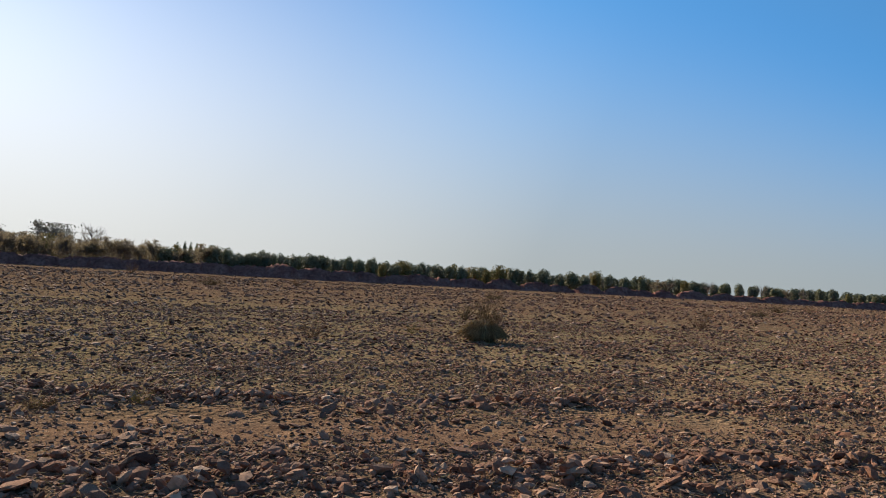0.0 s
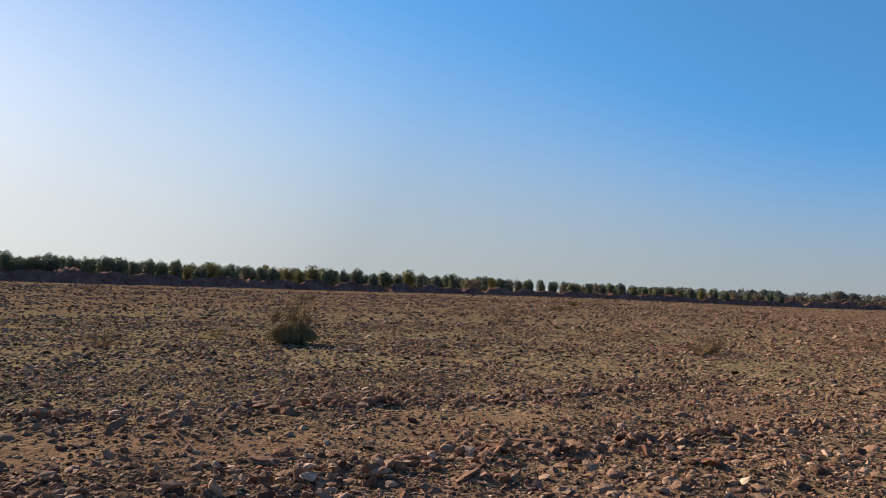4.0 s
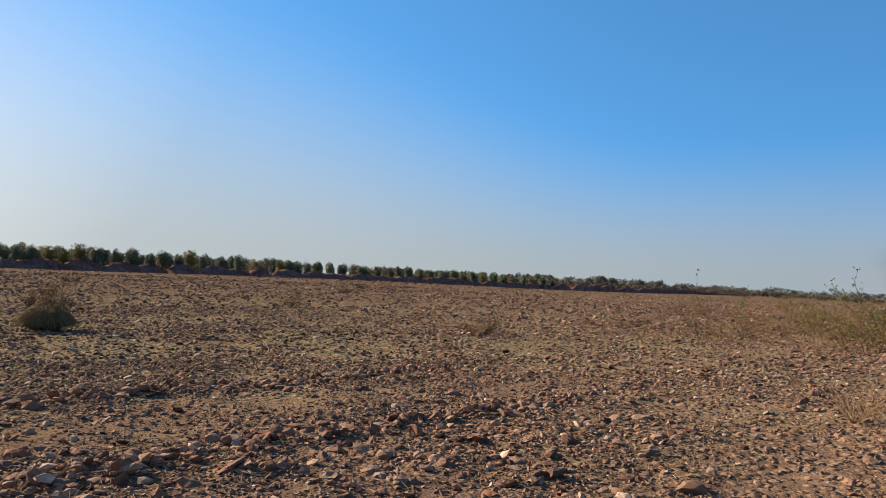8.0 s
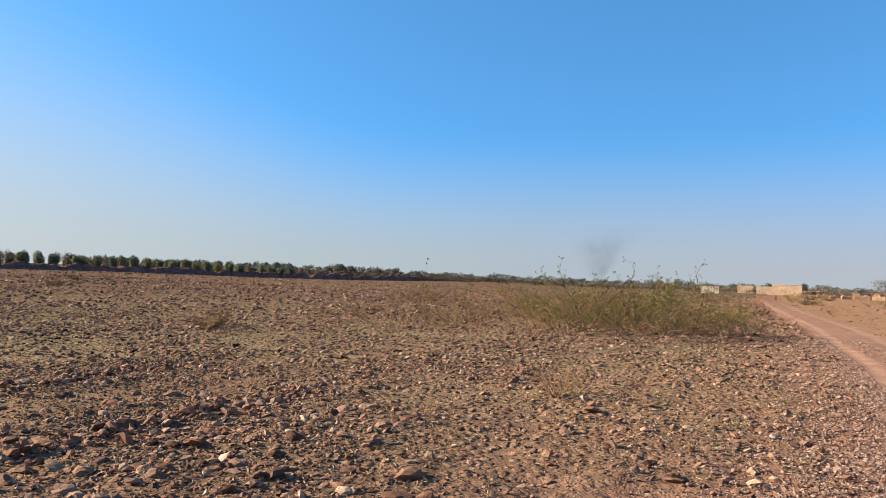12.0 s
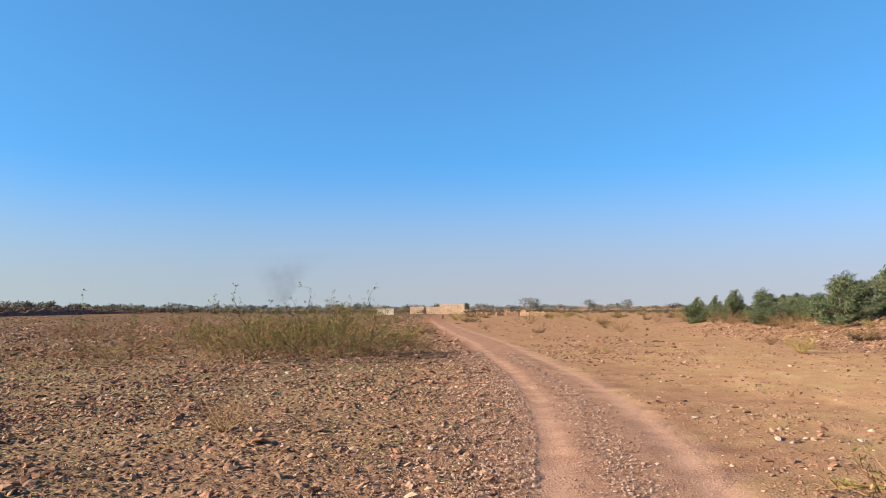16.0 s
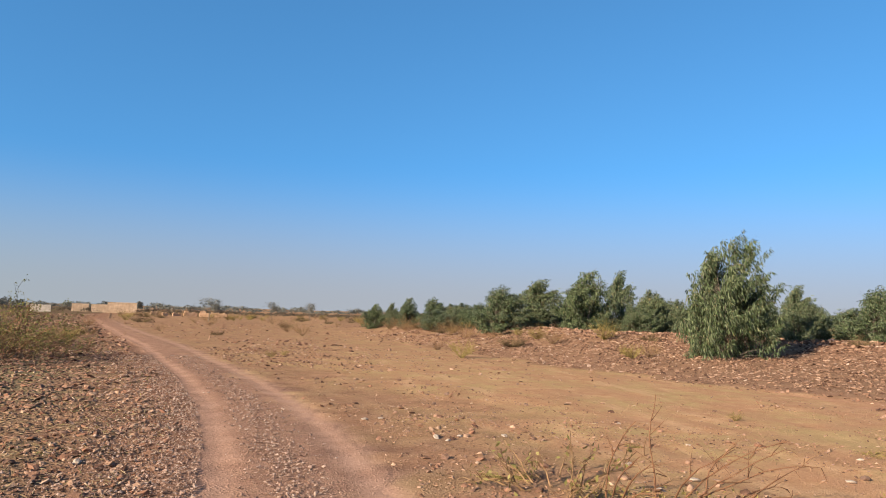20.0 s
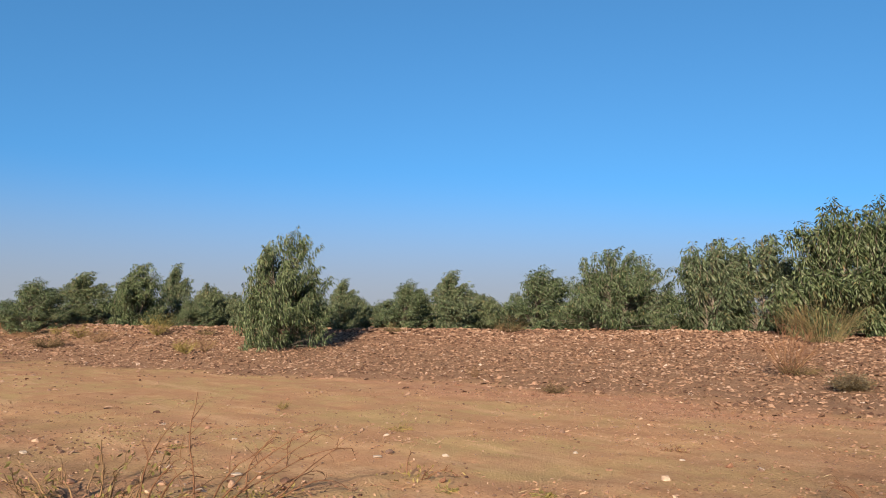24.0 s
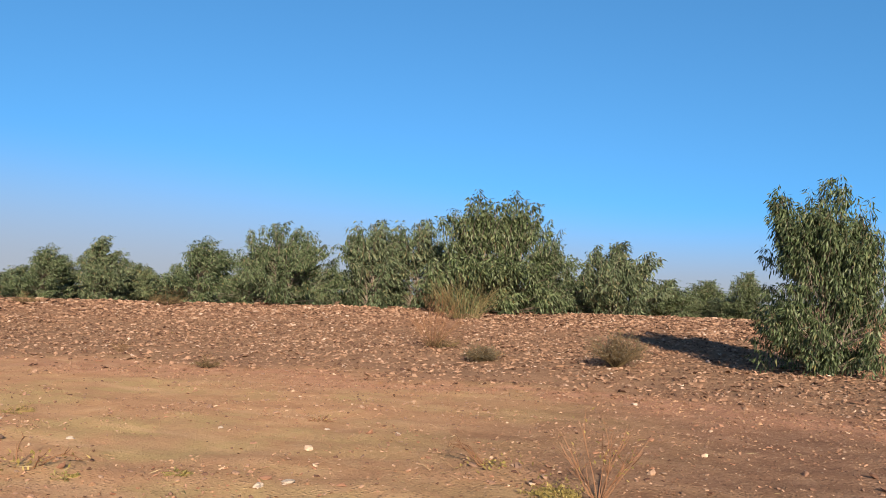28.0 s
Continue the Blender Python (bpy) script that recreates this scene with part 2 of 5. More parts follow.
def ground_material():
    m, nt, p, co = start("ground_soil", 0.95)
    p.inputs["Specular IOR Level"].default_value = 0.0
    big, mid, fine = noise_tex(nt, co, 0.35, 4), noise_tex(nt, co, 2.2, 5), noise_tex(nt, co, 22, 6, 0.7)
    field = ramp(nt, mid, [(0.3, (0.082, 0.049, 0.036)), (0.55, (0.138, 0.086, 0.058)), (0.75, (0.197, 0.127, 0.086))])
    olive = ramp(nt, fine, [(0.3, (0.128, 0.103, 0.056)), (0.7, (0.262, 0.212, 0.116))])
    red = ramp(nt, mid, [(0.3, (0.213, 0.110, 0.070)), (0.7, (0.313, 0.176, 0.114))])
    tan = ramp(nt, mid, [(0.3, (0.332, 0.178, 0.095)), (0.52, (0.414, 0.240, 0.127)), (0.75, (0.473, 0.302, 0.167))])
    dust = ramp(nt, mid, [(0.3, (0.336, 0.195, 0.133)), (0.7, (0.404, 0.246, 0.171))])
    col = blend(nt, math_node(nt, "MULTIPLY", attr(nt, "green"), ramp(nt, big, [(0.33, (0.15, 0.15, 0.15)), (0.52, (1, 1, 1))])), field, olive)
    col = blend(nt, attr(nt, "red"), col, red)
    col = blend(nt, attr(nt, "dirt"), col, tan)
    patch = math_node(nt, "MULTIPLY", attr(nt, "dirt"), ramp(nt, noise_tex(nt, co, 0.5, 6, 0.65), [(0.44, (0, 0, 0)), (0.57, (0.75, 0.75, 0.75))]))
    col = blend(nt, patch, col, (0.35, 0.255, 0.118))
    stain = math_node(nt, "MULTIPLY", attr(nt, "dirt"), ramp(nt, noise_tex(nt, co, 0.9, 4), [(0.47, (0, 0, 0)), (0.62, (0.6, 0.6, 0.6))]))
    col = blend(nt, stain, col, (0.35, 0.195, 0.115))
    flow = nt.nodes.new("ShaderNodeMapping")
    flow.inputs["Scale"].default_value = (0.22, 1.25, 1.0)
    flow.inputs["Rotation"].default_value = (0, 0, radians(-5))
    nt.links.new(co, flow.inputs["Vector"])
    worn = noise_tex(nt, flow.outputs[0], 1.1, 5, 0.62)
    col = blend(nt, math_node(nt, "MULTIPLY", attr(nt, "dirt"), ramp(nt, worn, [(0.5, (0, 0, 0)), (0.62, (0.75, 0.75, 0.75))])), col, (0.345, 0.192, 0.108))
    col = blend(nt, math_node(nt, "MULTIPLY", attr(nt, "dirt"), ramp(nt, worn, [(0.34, (0.7, 0.7, 0.7)), (0.44, (0, 0, 0))])), col, (0.47, 0.295, 0.165))
    col = blend(nt, math_node(nt, "MULTIPLY", attr(nt, "slump"), 0.85), col, ramp(nt, mid, [(0.3, (0.30, 0.150, 0.092)), (0.7, (0.43, 0.232, 0.148))]))
    col = blend(nt, attr(nt, "rut"), col, dust)
    grit = ramp(nt, fine, [(0.25, (0.62, 0.6, 0.58)), (0.5, (0.95, 0.95, 0.95)), (0.75, (1.25, 1.22, 1.2))])
    col = blend(nt, math_node(nt, "SUBTRACT", 1.0, math_node(nt, "MULTIPLY", attr(nt, "dirt"), 0.5)), col, grit, "MULTIPLY")
    vor = node(nt, "ShaderNodeTexVoronoi", Scale=26.0)
    nt.links.new(co, vor.inputs["Vector"])
    pebble = ramp(nt, vor.outputs["Distance"], [(0.12, (1, 1, 1)), (0.4, (0, 0, 0))])
    show = math_node(nt, "MULTIPLY", pebble, math_node(nt, "SUBTRACT", math_node(nt, "SUBTRACT", 0.66, math_node(nt, "MULTIPLY", attr(nt, "rut"), 0.6)), math_node(nt, "MULTIPLY", attr(nt, "dirt"), 0.4)))
    sep = nt.nodes.new("ShaderNodeSeparateColor")
    nt.links.new(vor.outputs["Color"], sep.inputs[0])
    cob = node(nt, "ShaderNodeTexVoronoi", Scale=8.0)
    nt.links.new(co, cob.inputs["Vector"])
    sep2 = nt.nodes.new("ShaderNodeSeparateColor")
    nt.links.new(cob.outputs["Color"], sep2.inputs[0])
    cobble = ramp(nt, cob.outputs["Distance"], [(0.25, (1, 1, 1)), (0.5, (0, 0, 0))])
    cc = ramp(nt, sep2.outputs[0], [(0.0, (0.092, 0.050, 0.031)), (0.45, (0.167, 0.095, 0.056)), (0.8, (0.250, 0.154, 0.093)), (1.0, (0.342, 0.235, 0.154))])
    col = blend(nt, math_node(nt, "MULTIPLY", attr(nt, "bank"), 0.7), col, (0.205, 0.127, 0.079))
    some = math_node(nt, "MULTIPLY", cobble, math_node(nt, "MULTIPLY", attr(nt, "stony"), 0.75))
    col = blend(nt, some, col, cc)
    pc = ramp(nt, sep.outputs[0], [(0.0, (0.075, 0.043, 0.029)), (0.5, (0.179, 0.109, 0.067)), (0.9, (0.300, 0.198, 0.126)), (1.0, (0.450, 0.348, 0.251))])
    col = blend(nt, show, col, pc)
    nt.links.new(col, p.inputs["Base Color"])
    h = math_node(nt, "ADD", fine, math_node(nt, "MULTIPLY", pebble, 0.7))
    h = math_node(nt, "ADD", h, math_node(nt, "MULTIPLY", math_node(nt, "MULTIPLY", cobble, attr(nt, "stony")), 3.8))
    h = math_node(nt, "MULTIPLY", h, math_node(nt, "SUBTRACT", 1.0, math_node(nt, "MULTIPLY", attr(nt, "rut"), 0.7)))
    h = math_node(nt, "MULTIPLY", h, math_node(nt, "SUBTRACT", 1.0, math_node(nt, "MULTIPLY", attr(nt, "dirt"), 0.4)))
    bump(nt, p, h, 0.6, 0.03)
    return m


GROUND = ground_material()
STONE_STOPS = [(0.0, (0.093, 0.049, 0.035)), (0.15, (0.169, 0.094, 0.063)), (0.30, (0.207, 0.129, 0.093)), (0.45, (0.267, 0.146, 0.094)), (0.58, (0.256, 0.125, 0.076)),
               (0.72, (0.311, 0.185, 0.122)), (0.88, (0.319, 0.207, 0.141)), (0.96, (0.392, 0.250, 0.164)), (1.0, (0.530, 0.377, 0.263))]
BANK_STOPS = [(0.0, (0.090, 0.050, 0.035)), (0.22, (0.142, 0.080, 0.053)), (0.45, (0.226, 0.130, 0.083)), (0.70, (0.312, 0.185, 0.121)), (0.90, (0.334, 0.211, 0.142)), (0.97, (0.389, 0.261, 0.187)), (1.0, (0.498, 0.377, 0.295))]
STONE = dull(varied("field_stone", STONE_STOPS, 14, 0.85, 0.012))
STONE_ONE = dull(varied("loose_stone", STONE_STOPS, 14, 0.85, 0.012, "object"))
BANK_STONE = dull(varied("bank_stone", BANK_STOPS, 14, 0.85, 0.012))
PALE_STONE = varied("pale_stone", [(0, (0.306, 0.221, 0.162)), (1, (0.442, 0.357, 0.281))], 14, 0.8, 0.01)
GRAVEL = dull(varied("pinkish_gravel", [(0, (0.187, 0.115, 0.083)), (0.5, (0.281, 0.178, 0.132)), (1, (0.383, 0.276, 0.212))], 14, 0.85, 0))
CLOD = dull(varied("earth_crumb", [(0, (0.20, 0.105, 0.062)), (0.6, (0.29, 0.168, 0.098)), (1, (0.36, 0.225, 0.138))], 14, 0.9, 0))
BERM = dull(varied("dug_earth", [(0.3, (0.156, 0.069, 0.056)), (0.5, (0.219, 0.105, 0.083)), (0.72, (0.282, 0.152, 0.119))], 2.5, 0.95, 0.2, "noise"))
BARK = varied("bark", [(0.3, (0.13, 0.10, 0.075)), (0.7, (0.26, 0.21, 0.165))], 12, 0.9, 0.01, "noise")
EUC_LEAF = varied("eucalyptus_leaf", [(0, (0.021, 0.032, 0.013)), (0.35, (0.064, 0.090, 0.038)), (0.75, (0.134, 0.166, 0.086)), (0.95, (0.174, 0.203, 0.114)), (1, (0.167, 0.127, 0.054))], 3.5, 0.42, 0, "island", 0.45, 0.05, 0.2)
# darker copy of EUC_LEAF: shade inside the near tree's crown painted into the leaves
EUC_SHADED = varied("shaded_eucalyptus_leaf", [(0, (0.019, 0.030, 0.011)), (0.35, (0.055, 0.078, 0.032)), (0.75, (0.120, 0.152, 0.071)), (0.95, (0.157, 0.180, 0.094)), (1, (0.154, 0.117, 0.045))], 3.5, 0.42, 0, "island", 0.45, 0.05, 0.2)
EUC_GREY = varied("grey_eucalyptus_leaf", [(0, (0.038, 0.055, 0.025)), (0.5, (0.100, 0.127, 0.065)), (0.85, (0.169, 0.199, 0.113)), (1, (0.189, 0.154, 0.075))], 3.5, 0.42, 0, "island", 0.45, 0.05, 0.2)
TREE_LEAF = varied("tree_leaf", [(0, (0.084, 0.103, 0.060)), (0.6, (0.145, 0.167, 0.100)), (1, (0.235, 0.212, 0.134))], 2, 0.6, 0, "island", 0.8, 0.12, 0.6)
YELLOW_LEAF = varied("yellowing_leaf", [(0, (0.102, 0.110, 0.039)), (0.6, (0.187, 0.156, 0.052)), (1, (0.281, 0.202, 0.065))], 2, 0.6, 0, "island", 0.8, 0.15)
# leaves of the far trees: the grey of distant haze is painted into their colour
HAZED_LEAF = varied("hazed_far_leaf", [(0, (0.112, 0.116, 0.104)), (0.5, (0.132, 0.134, 0.115)), (1, (0.160, 0.156, 0.128))], 2, 0.9, 0, "island", 0.85, 0.2)
# scrub brown, lightened to paint in the haze over the far scrub
BROWN_LEAF = varied("brown_scrub_leaf", [(0, (0.117, 0.096, 0.065)), (0.6, (0.176, 0.143, 0.094)), (1, (0.234, 0.195, 0.117))], 2, 0.7, 0, "island", 0.8, 0.5)
HEDGE_LEAF = varied("dark_hedge_leaf", [(0, (0.075, 0.056, 0.042)), (0.6, (0.092, 0.070, 0.050)), (1, (0.115, 0.092, 0.062))], 2, 0.9, 0, "island", 0.85, 0.1)
GREY_TWIG = varied("bare_twig", [(0, (0.085, 0.068, 0.055)), (1, (0.17, 0.135, 0.11))], 2, 0.9, 0, "island", 0.8)
DRY_STEM = varied("dry_stem", [(0, (0.144, 0.083, 0.043)), (0.6, (0.238, 0.144, 0.072)), (1, (0.302, 0.216, 0.115))], 8, 0.85, 0, "island", 0.8, 0.15)
RUST_STEM = varied("rusty_stem", [(0, (0.109, 0.051, 0.027)), (0.6, (0.190, 0.095, 0.051)), (1, (0.258, 0.156, 0.082))], 8, 0.85, 0, "island", 0.8, 0.1)
OLIVE_STEM = varied("olive_stem", [(0, (0.14, 0.105, 0.032)), (0.6, (0.26, 0.20, 0.062)), (1, (0.38, 0.29, 0.11))], 8, 0.85, 0, "island", 0.8, 0.25)
BRUSH_LEAF = varied("olive_brush_leaf", [(0, (0.115, 0.099, 0.032)), (0.6, (0.198, 0.170, 0.056)), (1, (0.286, 0.234, 0.090))], 8, 0.8, 0, "island", 0.8, 0.25)
BRUSH_GREEN = varied("green_brush_leaf", [(0, (0.073, 0.086, 0.025)), (0.6, (0.143, 0.146, 0.043)), (1, (0.227, 0.201, 0.068))], 8, 0.8, 0, "island", 0.8, 0.25)
DARK_STEM = varied("dark_dry_stem", [(0, (0.08, 0.055, 0.032)), (0.6, (0.16, 0.11, 0.055)), (1, (0.27, 0.195, 0.095))], 8, 0.85, 0, "island", 0.8, 0.35)
REED = varied("reed_stem", [(0, (0.085, 0.066, 0.030)), (0.6, (0.165, 0.128, 0.058)), (1, (0.25, 0.20, 0.10))], 8, 0.8, 0, "island", 0.8, 0.2)
TUSSOCK = varied("tussock_blade", [(0, (0.139, 0.101, 0.051)), (0.6, (0.292, 0.209, 0.103)), (1, (0.501, 0.378, 0.194))], 8, 0.85, 0, "island", 0.8, 0.3)
STRAW = varied("straw", [(0, (0.173, 0.122, 0.061)), (0.6, (0.274, 0.202, 0.101)), (1, (0.374, 0.295, 0.173))], 8, 0.8, 0, "island", 0.85, 0.2)
GREEN_BLADE = varied("green_blade", [(0, (0.065, 0.08, 0.022)), (1, (0.15, 0.155, 0.05))], 8, 0.7, 0, "island", 0.85, 0.2)


# ---- mesh helpers ----
def mesh_np(name, verts, faces, material, smooth=False):
    """One mesh from arrays: verts (n, 3), faces (m, k) of one side count."""
    me = bpy.data.meshes.new(name)
    n, k = faces.shape
    me.vertices.add(len(verts))
    me.vertices.foreach_set("co", np.ascontiguousarray(verts, np.float32).ravel())
    me.loops.add(n * k)
    me.loops.foreach_set("vertex_index", np.ascontiguousarray(faces, np.int32).ravel())
    me.polygons.add(n)
    me.polygons.foreach_set("loop_start", np.arange(0, n * k, k, dtype=np.int32))
    me.polygons.foreach_set("use_smooth", np.full(n, smooth))
    me.update(calc_edges=True)
    me.materials.append(material)
    return me


def child(name, me, parent, label=""):
    ob = new(name, me)
    ob.parent = parent
    return tagged(ob, label)


def thing(name, label, category, group="", x=0.0, y=0.0, z=0.0, turn=0.0, size=1.0):
    ob = new(name)
    ob.empty_display_size = 0.2
    ob.matrix_world = pose(x, y, z, 0, 0, turn)
    ob.scale = (size, size, size)
    return tagged(ob, label, category, group)


def unit(v):
    return v / np.maximum(np.linalg.norm(v, axis=-1, keepdims=True), 1e-9)


def leaves(base, way, length, width, r):
    """Pointed leaves as one quad each: (n*4, 3) verts and faces."""
    n = len(base)
    side = unit(np.cross(way, unit(r.normal(size=(n, 3)))))
    l, w = length[:, None], width[:, None] / 2
    v = np.stack([base, base + way * l * 0.42 + side * w, base + way * l, base + way * l * 0.42 - side * w], 1)
    return v.reshape(-1, 3), np.arange(n * 4).reshape(n, 4)


def shell(base, out, length, width, r, loose=0.55):
    """Leaves whose faces look outwards from a crown's skin, as one quad each."""
    n = len(base)
    face = unit(out + r.normal(0, loose, (n, 3)))
    way = unit(np.cross(face, unit(r.normal(size=(n, 3)))))
    side = np.cross(face, way)
    l, w = length[:, None], width[:, None] / 2
    v = np.stack([base, base + way * l * 0.42 + side * w, base + way * l, base + way * l * 0.42 - side * w], 1)
    return v.reshape(-1, 3), np.arange(n * 4).reshape(n, 4)


def lobes(centre, half, count, each, r, low=-1.0, size=(0.34, 0.52)):
    """Points and outward ways on many small domes that together make a rounded crown."""
    d = unit(r.normal(size=(count, 3)) + (0, 0, 0.25))
    mid = np.asarray(centre) + d * half * (r.uniform(0.25, 0.72, (count, 1)))
    rad = r.uniform(*size, (count, 1)) * half
    q = unit(r.normal(size=(count, each, 3)))
    p = mid[:, None] + q * rad[:, None] * r.uniform(0.82, 1.08, (count, each, 1))
    p[:, :, 2] = np.maximum(p[:, :, 2], low)
    return p.reshape(-1, 3), q.reshape(-1, 3)


def tubes(lines, sides=3):
    """Tapered tubes along many paths: each (points (k, 3), radius at start, radius at end)."""
    vs, fs, base = [], [], 0
    for pts, r0, r1 in lines:
        pts = np.asarray(pts, float)
        k = len(pts)
        d = unit(np.gradient(pts, axis=0))
        a = unit(np.cross(d, (0.31, 0.83, 0.47)))
        b = np.cross(d, a)
        rad = np.linspace(r0, r1, k)[:, None]
        ring = [pts + rad * (math.cos(t) * a + math.sin(t) * b) for t in np.linspace(0, 2 * math.pi, sides, endpoint=False)]
        vs.append(np.stack(ring, 1).reshape(-1, 3))
        i = np.arange(k - 1)[:, None] * sides + np.arange(sides)[None]
        j = np.arange(k - 1)[:, None] * sides + (np.arange(sides)[None] + 1) % sides
        fs.append(base + np.stack([i, j, j + sides, i + sides], -1).reshape(-1, 4))
        base += k * sides
    return np.concatenate(vs), np.concatenate(fs)


def curve(p, way, length, k, droop, r, wob=0.08):
    """A path of k points that starts along way and bends down by droop."""
    pts, d, step = [np.array(p, float)], unit(np.array(way, float)), length / (k - 1)
    for i in range(k - 1):
        pts.append(pts[-1] + d * step)
        d = unit(d + np.array((0, 0, -droop / (k - 1))) + r.normal(0, wob, 3))
    return np.array(pts)


# ---- the ground ----
def marks(x, y):
    """Shares of rut, bare dirt, red soil, sparse grass, stones, bank and slumped earth at places of the plan."""
    t, u = along(TRACK, x, y), bank_s(x, y)
    d, az = np.hypot(x, y), np.degrees(np.arctan2(x, y))
    wob = 0.12 * ripple(x, y, 2, 7)
    rut = np.clip(1.25 * np.exp(-((np.abs(t + 0.07) - 0.71 + 0.3 * wob) / np.where(t < 0, 0.36, 0.30)) ** 2) - 0.2, 0, 1) * (0.85 + 0.15 * ripple(x, y, 0, 4))
    rut = np.maximum(rut, 0.42 * (1 - ss(0.75, 1.1, np.abs(t + 0.07))))
    rut = np.clip(rut, 0, 1) * (1 - ss(60, 120, d))
    right = ss(0.4, 1.5, -t + 4 * wob)
    dirt = right * (1 - ss(-0.03, 0.06, u + 0.15 * wob) * (1 - 0.5 * ss(24, 42, x)))
    red = (1 - right) * (1 - ss(1.3, 4.6, t + 7 * wob)) * 0.8
    red = np.maximum(red, ss(0.0, 0.06, u) * 0.8 * (1 - ss(26, 44, x)))
    red = np.maximum(red, 0.34 * np.exp(-(along(LANE, x, y) / 1.1) ** 2) * ss(-18, -2, x))
    red = np.maximum(red, (0.22 * ss(-6, 26, az + 14 * wob) + 0.25 * ss(40, 62, az + 14 * wob)) * (1 - ss(12, 20, d)) * (t > 0))
    red = np.maximum(red, 0.72 * ss(0.9, 1.4, -t) * (1 - ss(1.6, 5.0, -t + 6 * wob)) * (1 - ss(18, 32, d)))
    dirt = dirt * (1 - 0.72 * ss(0.9, 1.4, -t) * (1 - ss(1.6, 5.0, -t + 6 * wob)) * (1 - ss(18, 32, d)))
    # tan dirt gives way to darker brown soil towards low x and low y
    browner = (1 - ss(1, 7.5, x + 2 * wob)) * (1 - ss(-8, -4, y)) * 0.95
    dirt, red = dirt * (1 - browner), np.maximum(red, 0.5 * browner)
    away = 0.7 * ss(12, 40, d) * right * (1 - 0.4 * ss(80, 95, np.degrees(np.arctan2(x, y))))
    dirt, red = dirt * (1 - away), np.maximum(red, away)
    green = (t > 1.5) * (0.85 + 0.4 * wob) * (0.3 + 0.7 * ss(6, 13, d)) * (1 - 0.65 * ss(26, 50, d))
    stony = np.maximum(ss(1.5, 4, t) * ss(4, 10, d), 0.6 * ss(0.05, 0.35, u) * (1 - ss(24, 44, x))) * (1 - ss(160, 220, x)) * (1 - np.exp(-(along(LANE, x, y) / 0.9) ** 2))
    bank = ss(0.0, 0.08, u) * (1 - ss(22, 42, x)) * (1 - 0.75 * ss(0.4, 0.8, u + 0.8 * wob))
    slump = np.exp(-((u + 0.035 + 0.25 * wob) / (0.06 + 0.03 * ripple(x, y, 5, 8))) ** 2) * (1 - ss(11, 22, x)) * (t < -2)
    return [np.clip(v, 0, 1) for v in (rut, dirt, red, green, stony, bank, slump)]


def put_marks(me, x, y):
    for name, v in zip(("rut", "dirt", "red", "green", "stony", "bank", "slump"), marks(x, y)):
        a = me.attributes.new(name, "FLOAT", "POINT")
        a.data.foreach_set("value", np.ascontiguousarray(v, np.float32))


def build_ground():
    az = np.radians(np.concatenate([np.arange(-40, 196, 0.56), np.arange(196, 320, 3.1)]))
    r = np.concatenate([np.geomspace(0.4, 4.8, 14), np.geomspace(5, 42, 235), np.geomspace(43, 4500, 90)])
    a, q = np.meshgrid(az, r)
    x, y = 0.6 + q * np.sin(a), q * np.cos(a)
    z = terrain(x, y)
    n, k = a.shape
    i = np.arange(n - 1)[:, None] * k + np.arange(k)[None]
    j = np.arange(n - 1)[:, None] * k + (np.arange(k)[None] + 1) % k
    f = np.stack([i, i + k, j + k, j], -1).reshape(-1, 4)
    v = np.stack([x, y, z], -1).reshape(-1, 3)
    me = mesh_np("ground", v, f[:, ::-1], GROUND, True)
    put_marks(me, x.ravel(), y.ravel())
    ob = tagged(new("ground", me), "stony red-brown open ground with sparse dry grass", "ground", kind="structure")
    # the patch under the eye
    ring = np.stack([0.6 + 0.42 * np.sin(az), 0.42 * np.cos(az)], -1)
    cap = np.concatenate([[(0.6, 0.0)], ring])
    cz = terrain(cap[:, 0], cap[:, 1]) - 0.004
    k = len(ring)
    faces = np.stack([np.zeros(k, int), 1 + (np.arange(k) + 1) % k, 1 + np.arange(k)], -1)
    me = mesh_np("ground_patch", np.c_[cap, cz], faces, GROUND, True)
    put_marks(me, cap[:, 0], cap[:, 1])
    child("ground_patch", me, ob)
    return ob


def build_track():
    """The dirt track: a ribbon whose ragged edges sink into the ground."""
    seg = np.hypot(*np.diff(TRACK, axis=0).T)
    s = np.r_[0, np.cumsum(seg)]
    at = np.concatenate([np.linspace(s[1], s[3], 60), np.linspace(s[3], s[9], 420)[1:], np.linspace(s[9], s[-1], 150)[1:]])
    cx, cy = np.interp(at, s, TRACK[:, 0]), np.interp(at, s, TRACK[:, 1])
    for _ in range(12):
        cx[1:-1] = (cx[:-2] + 2 * cx[1:-1] + cx[2:]) / 4
        cy[1:-1] = (cy[:-2] + 2 * cy[1:-1] + cy[2:]) / 4
    tx, ty = np.gradient(cx), np.gradient(cy)
    ln = np.hypot(tx, ty)
    w = np.linspace(-1.2, 1.08, 39)
    x = cx[:, None] - (ty / ln)[:, None] * w
    y = cy[:, None] + (tx / ln)[:, None] * w
    d = np.hypot(x, y)
    z = terrain(x, y) + 0.004 + 0.0005 * d - (0.012 + 0.0008 * d) * ss(0.85, 1.05, np.abs(w + 0.06)[None] + 0.1 * ripple(x, y, 0, 5))
    n, k = x.shape
    i = np.arange(n - 1)[:, None] * k + np.arange(k - 1)[None]
    f = np.stack([i, i + k, i + k + 1, i + 1], -1).reshape(-1, 4)
    me = mesh_np("road", np.stack([x, y, z], -1).reshape(-1, 3), f[:, ::-1], GROUND, True)
    put_marks(me, x.ravel(), y.ravel())
    return tagged(new("road", me), "two pale dusty wheel ruts of a dirt track with gravel between", "road", kind="structure")


ground = build_ground()
build_track()

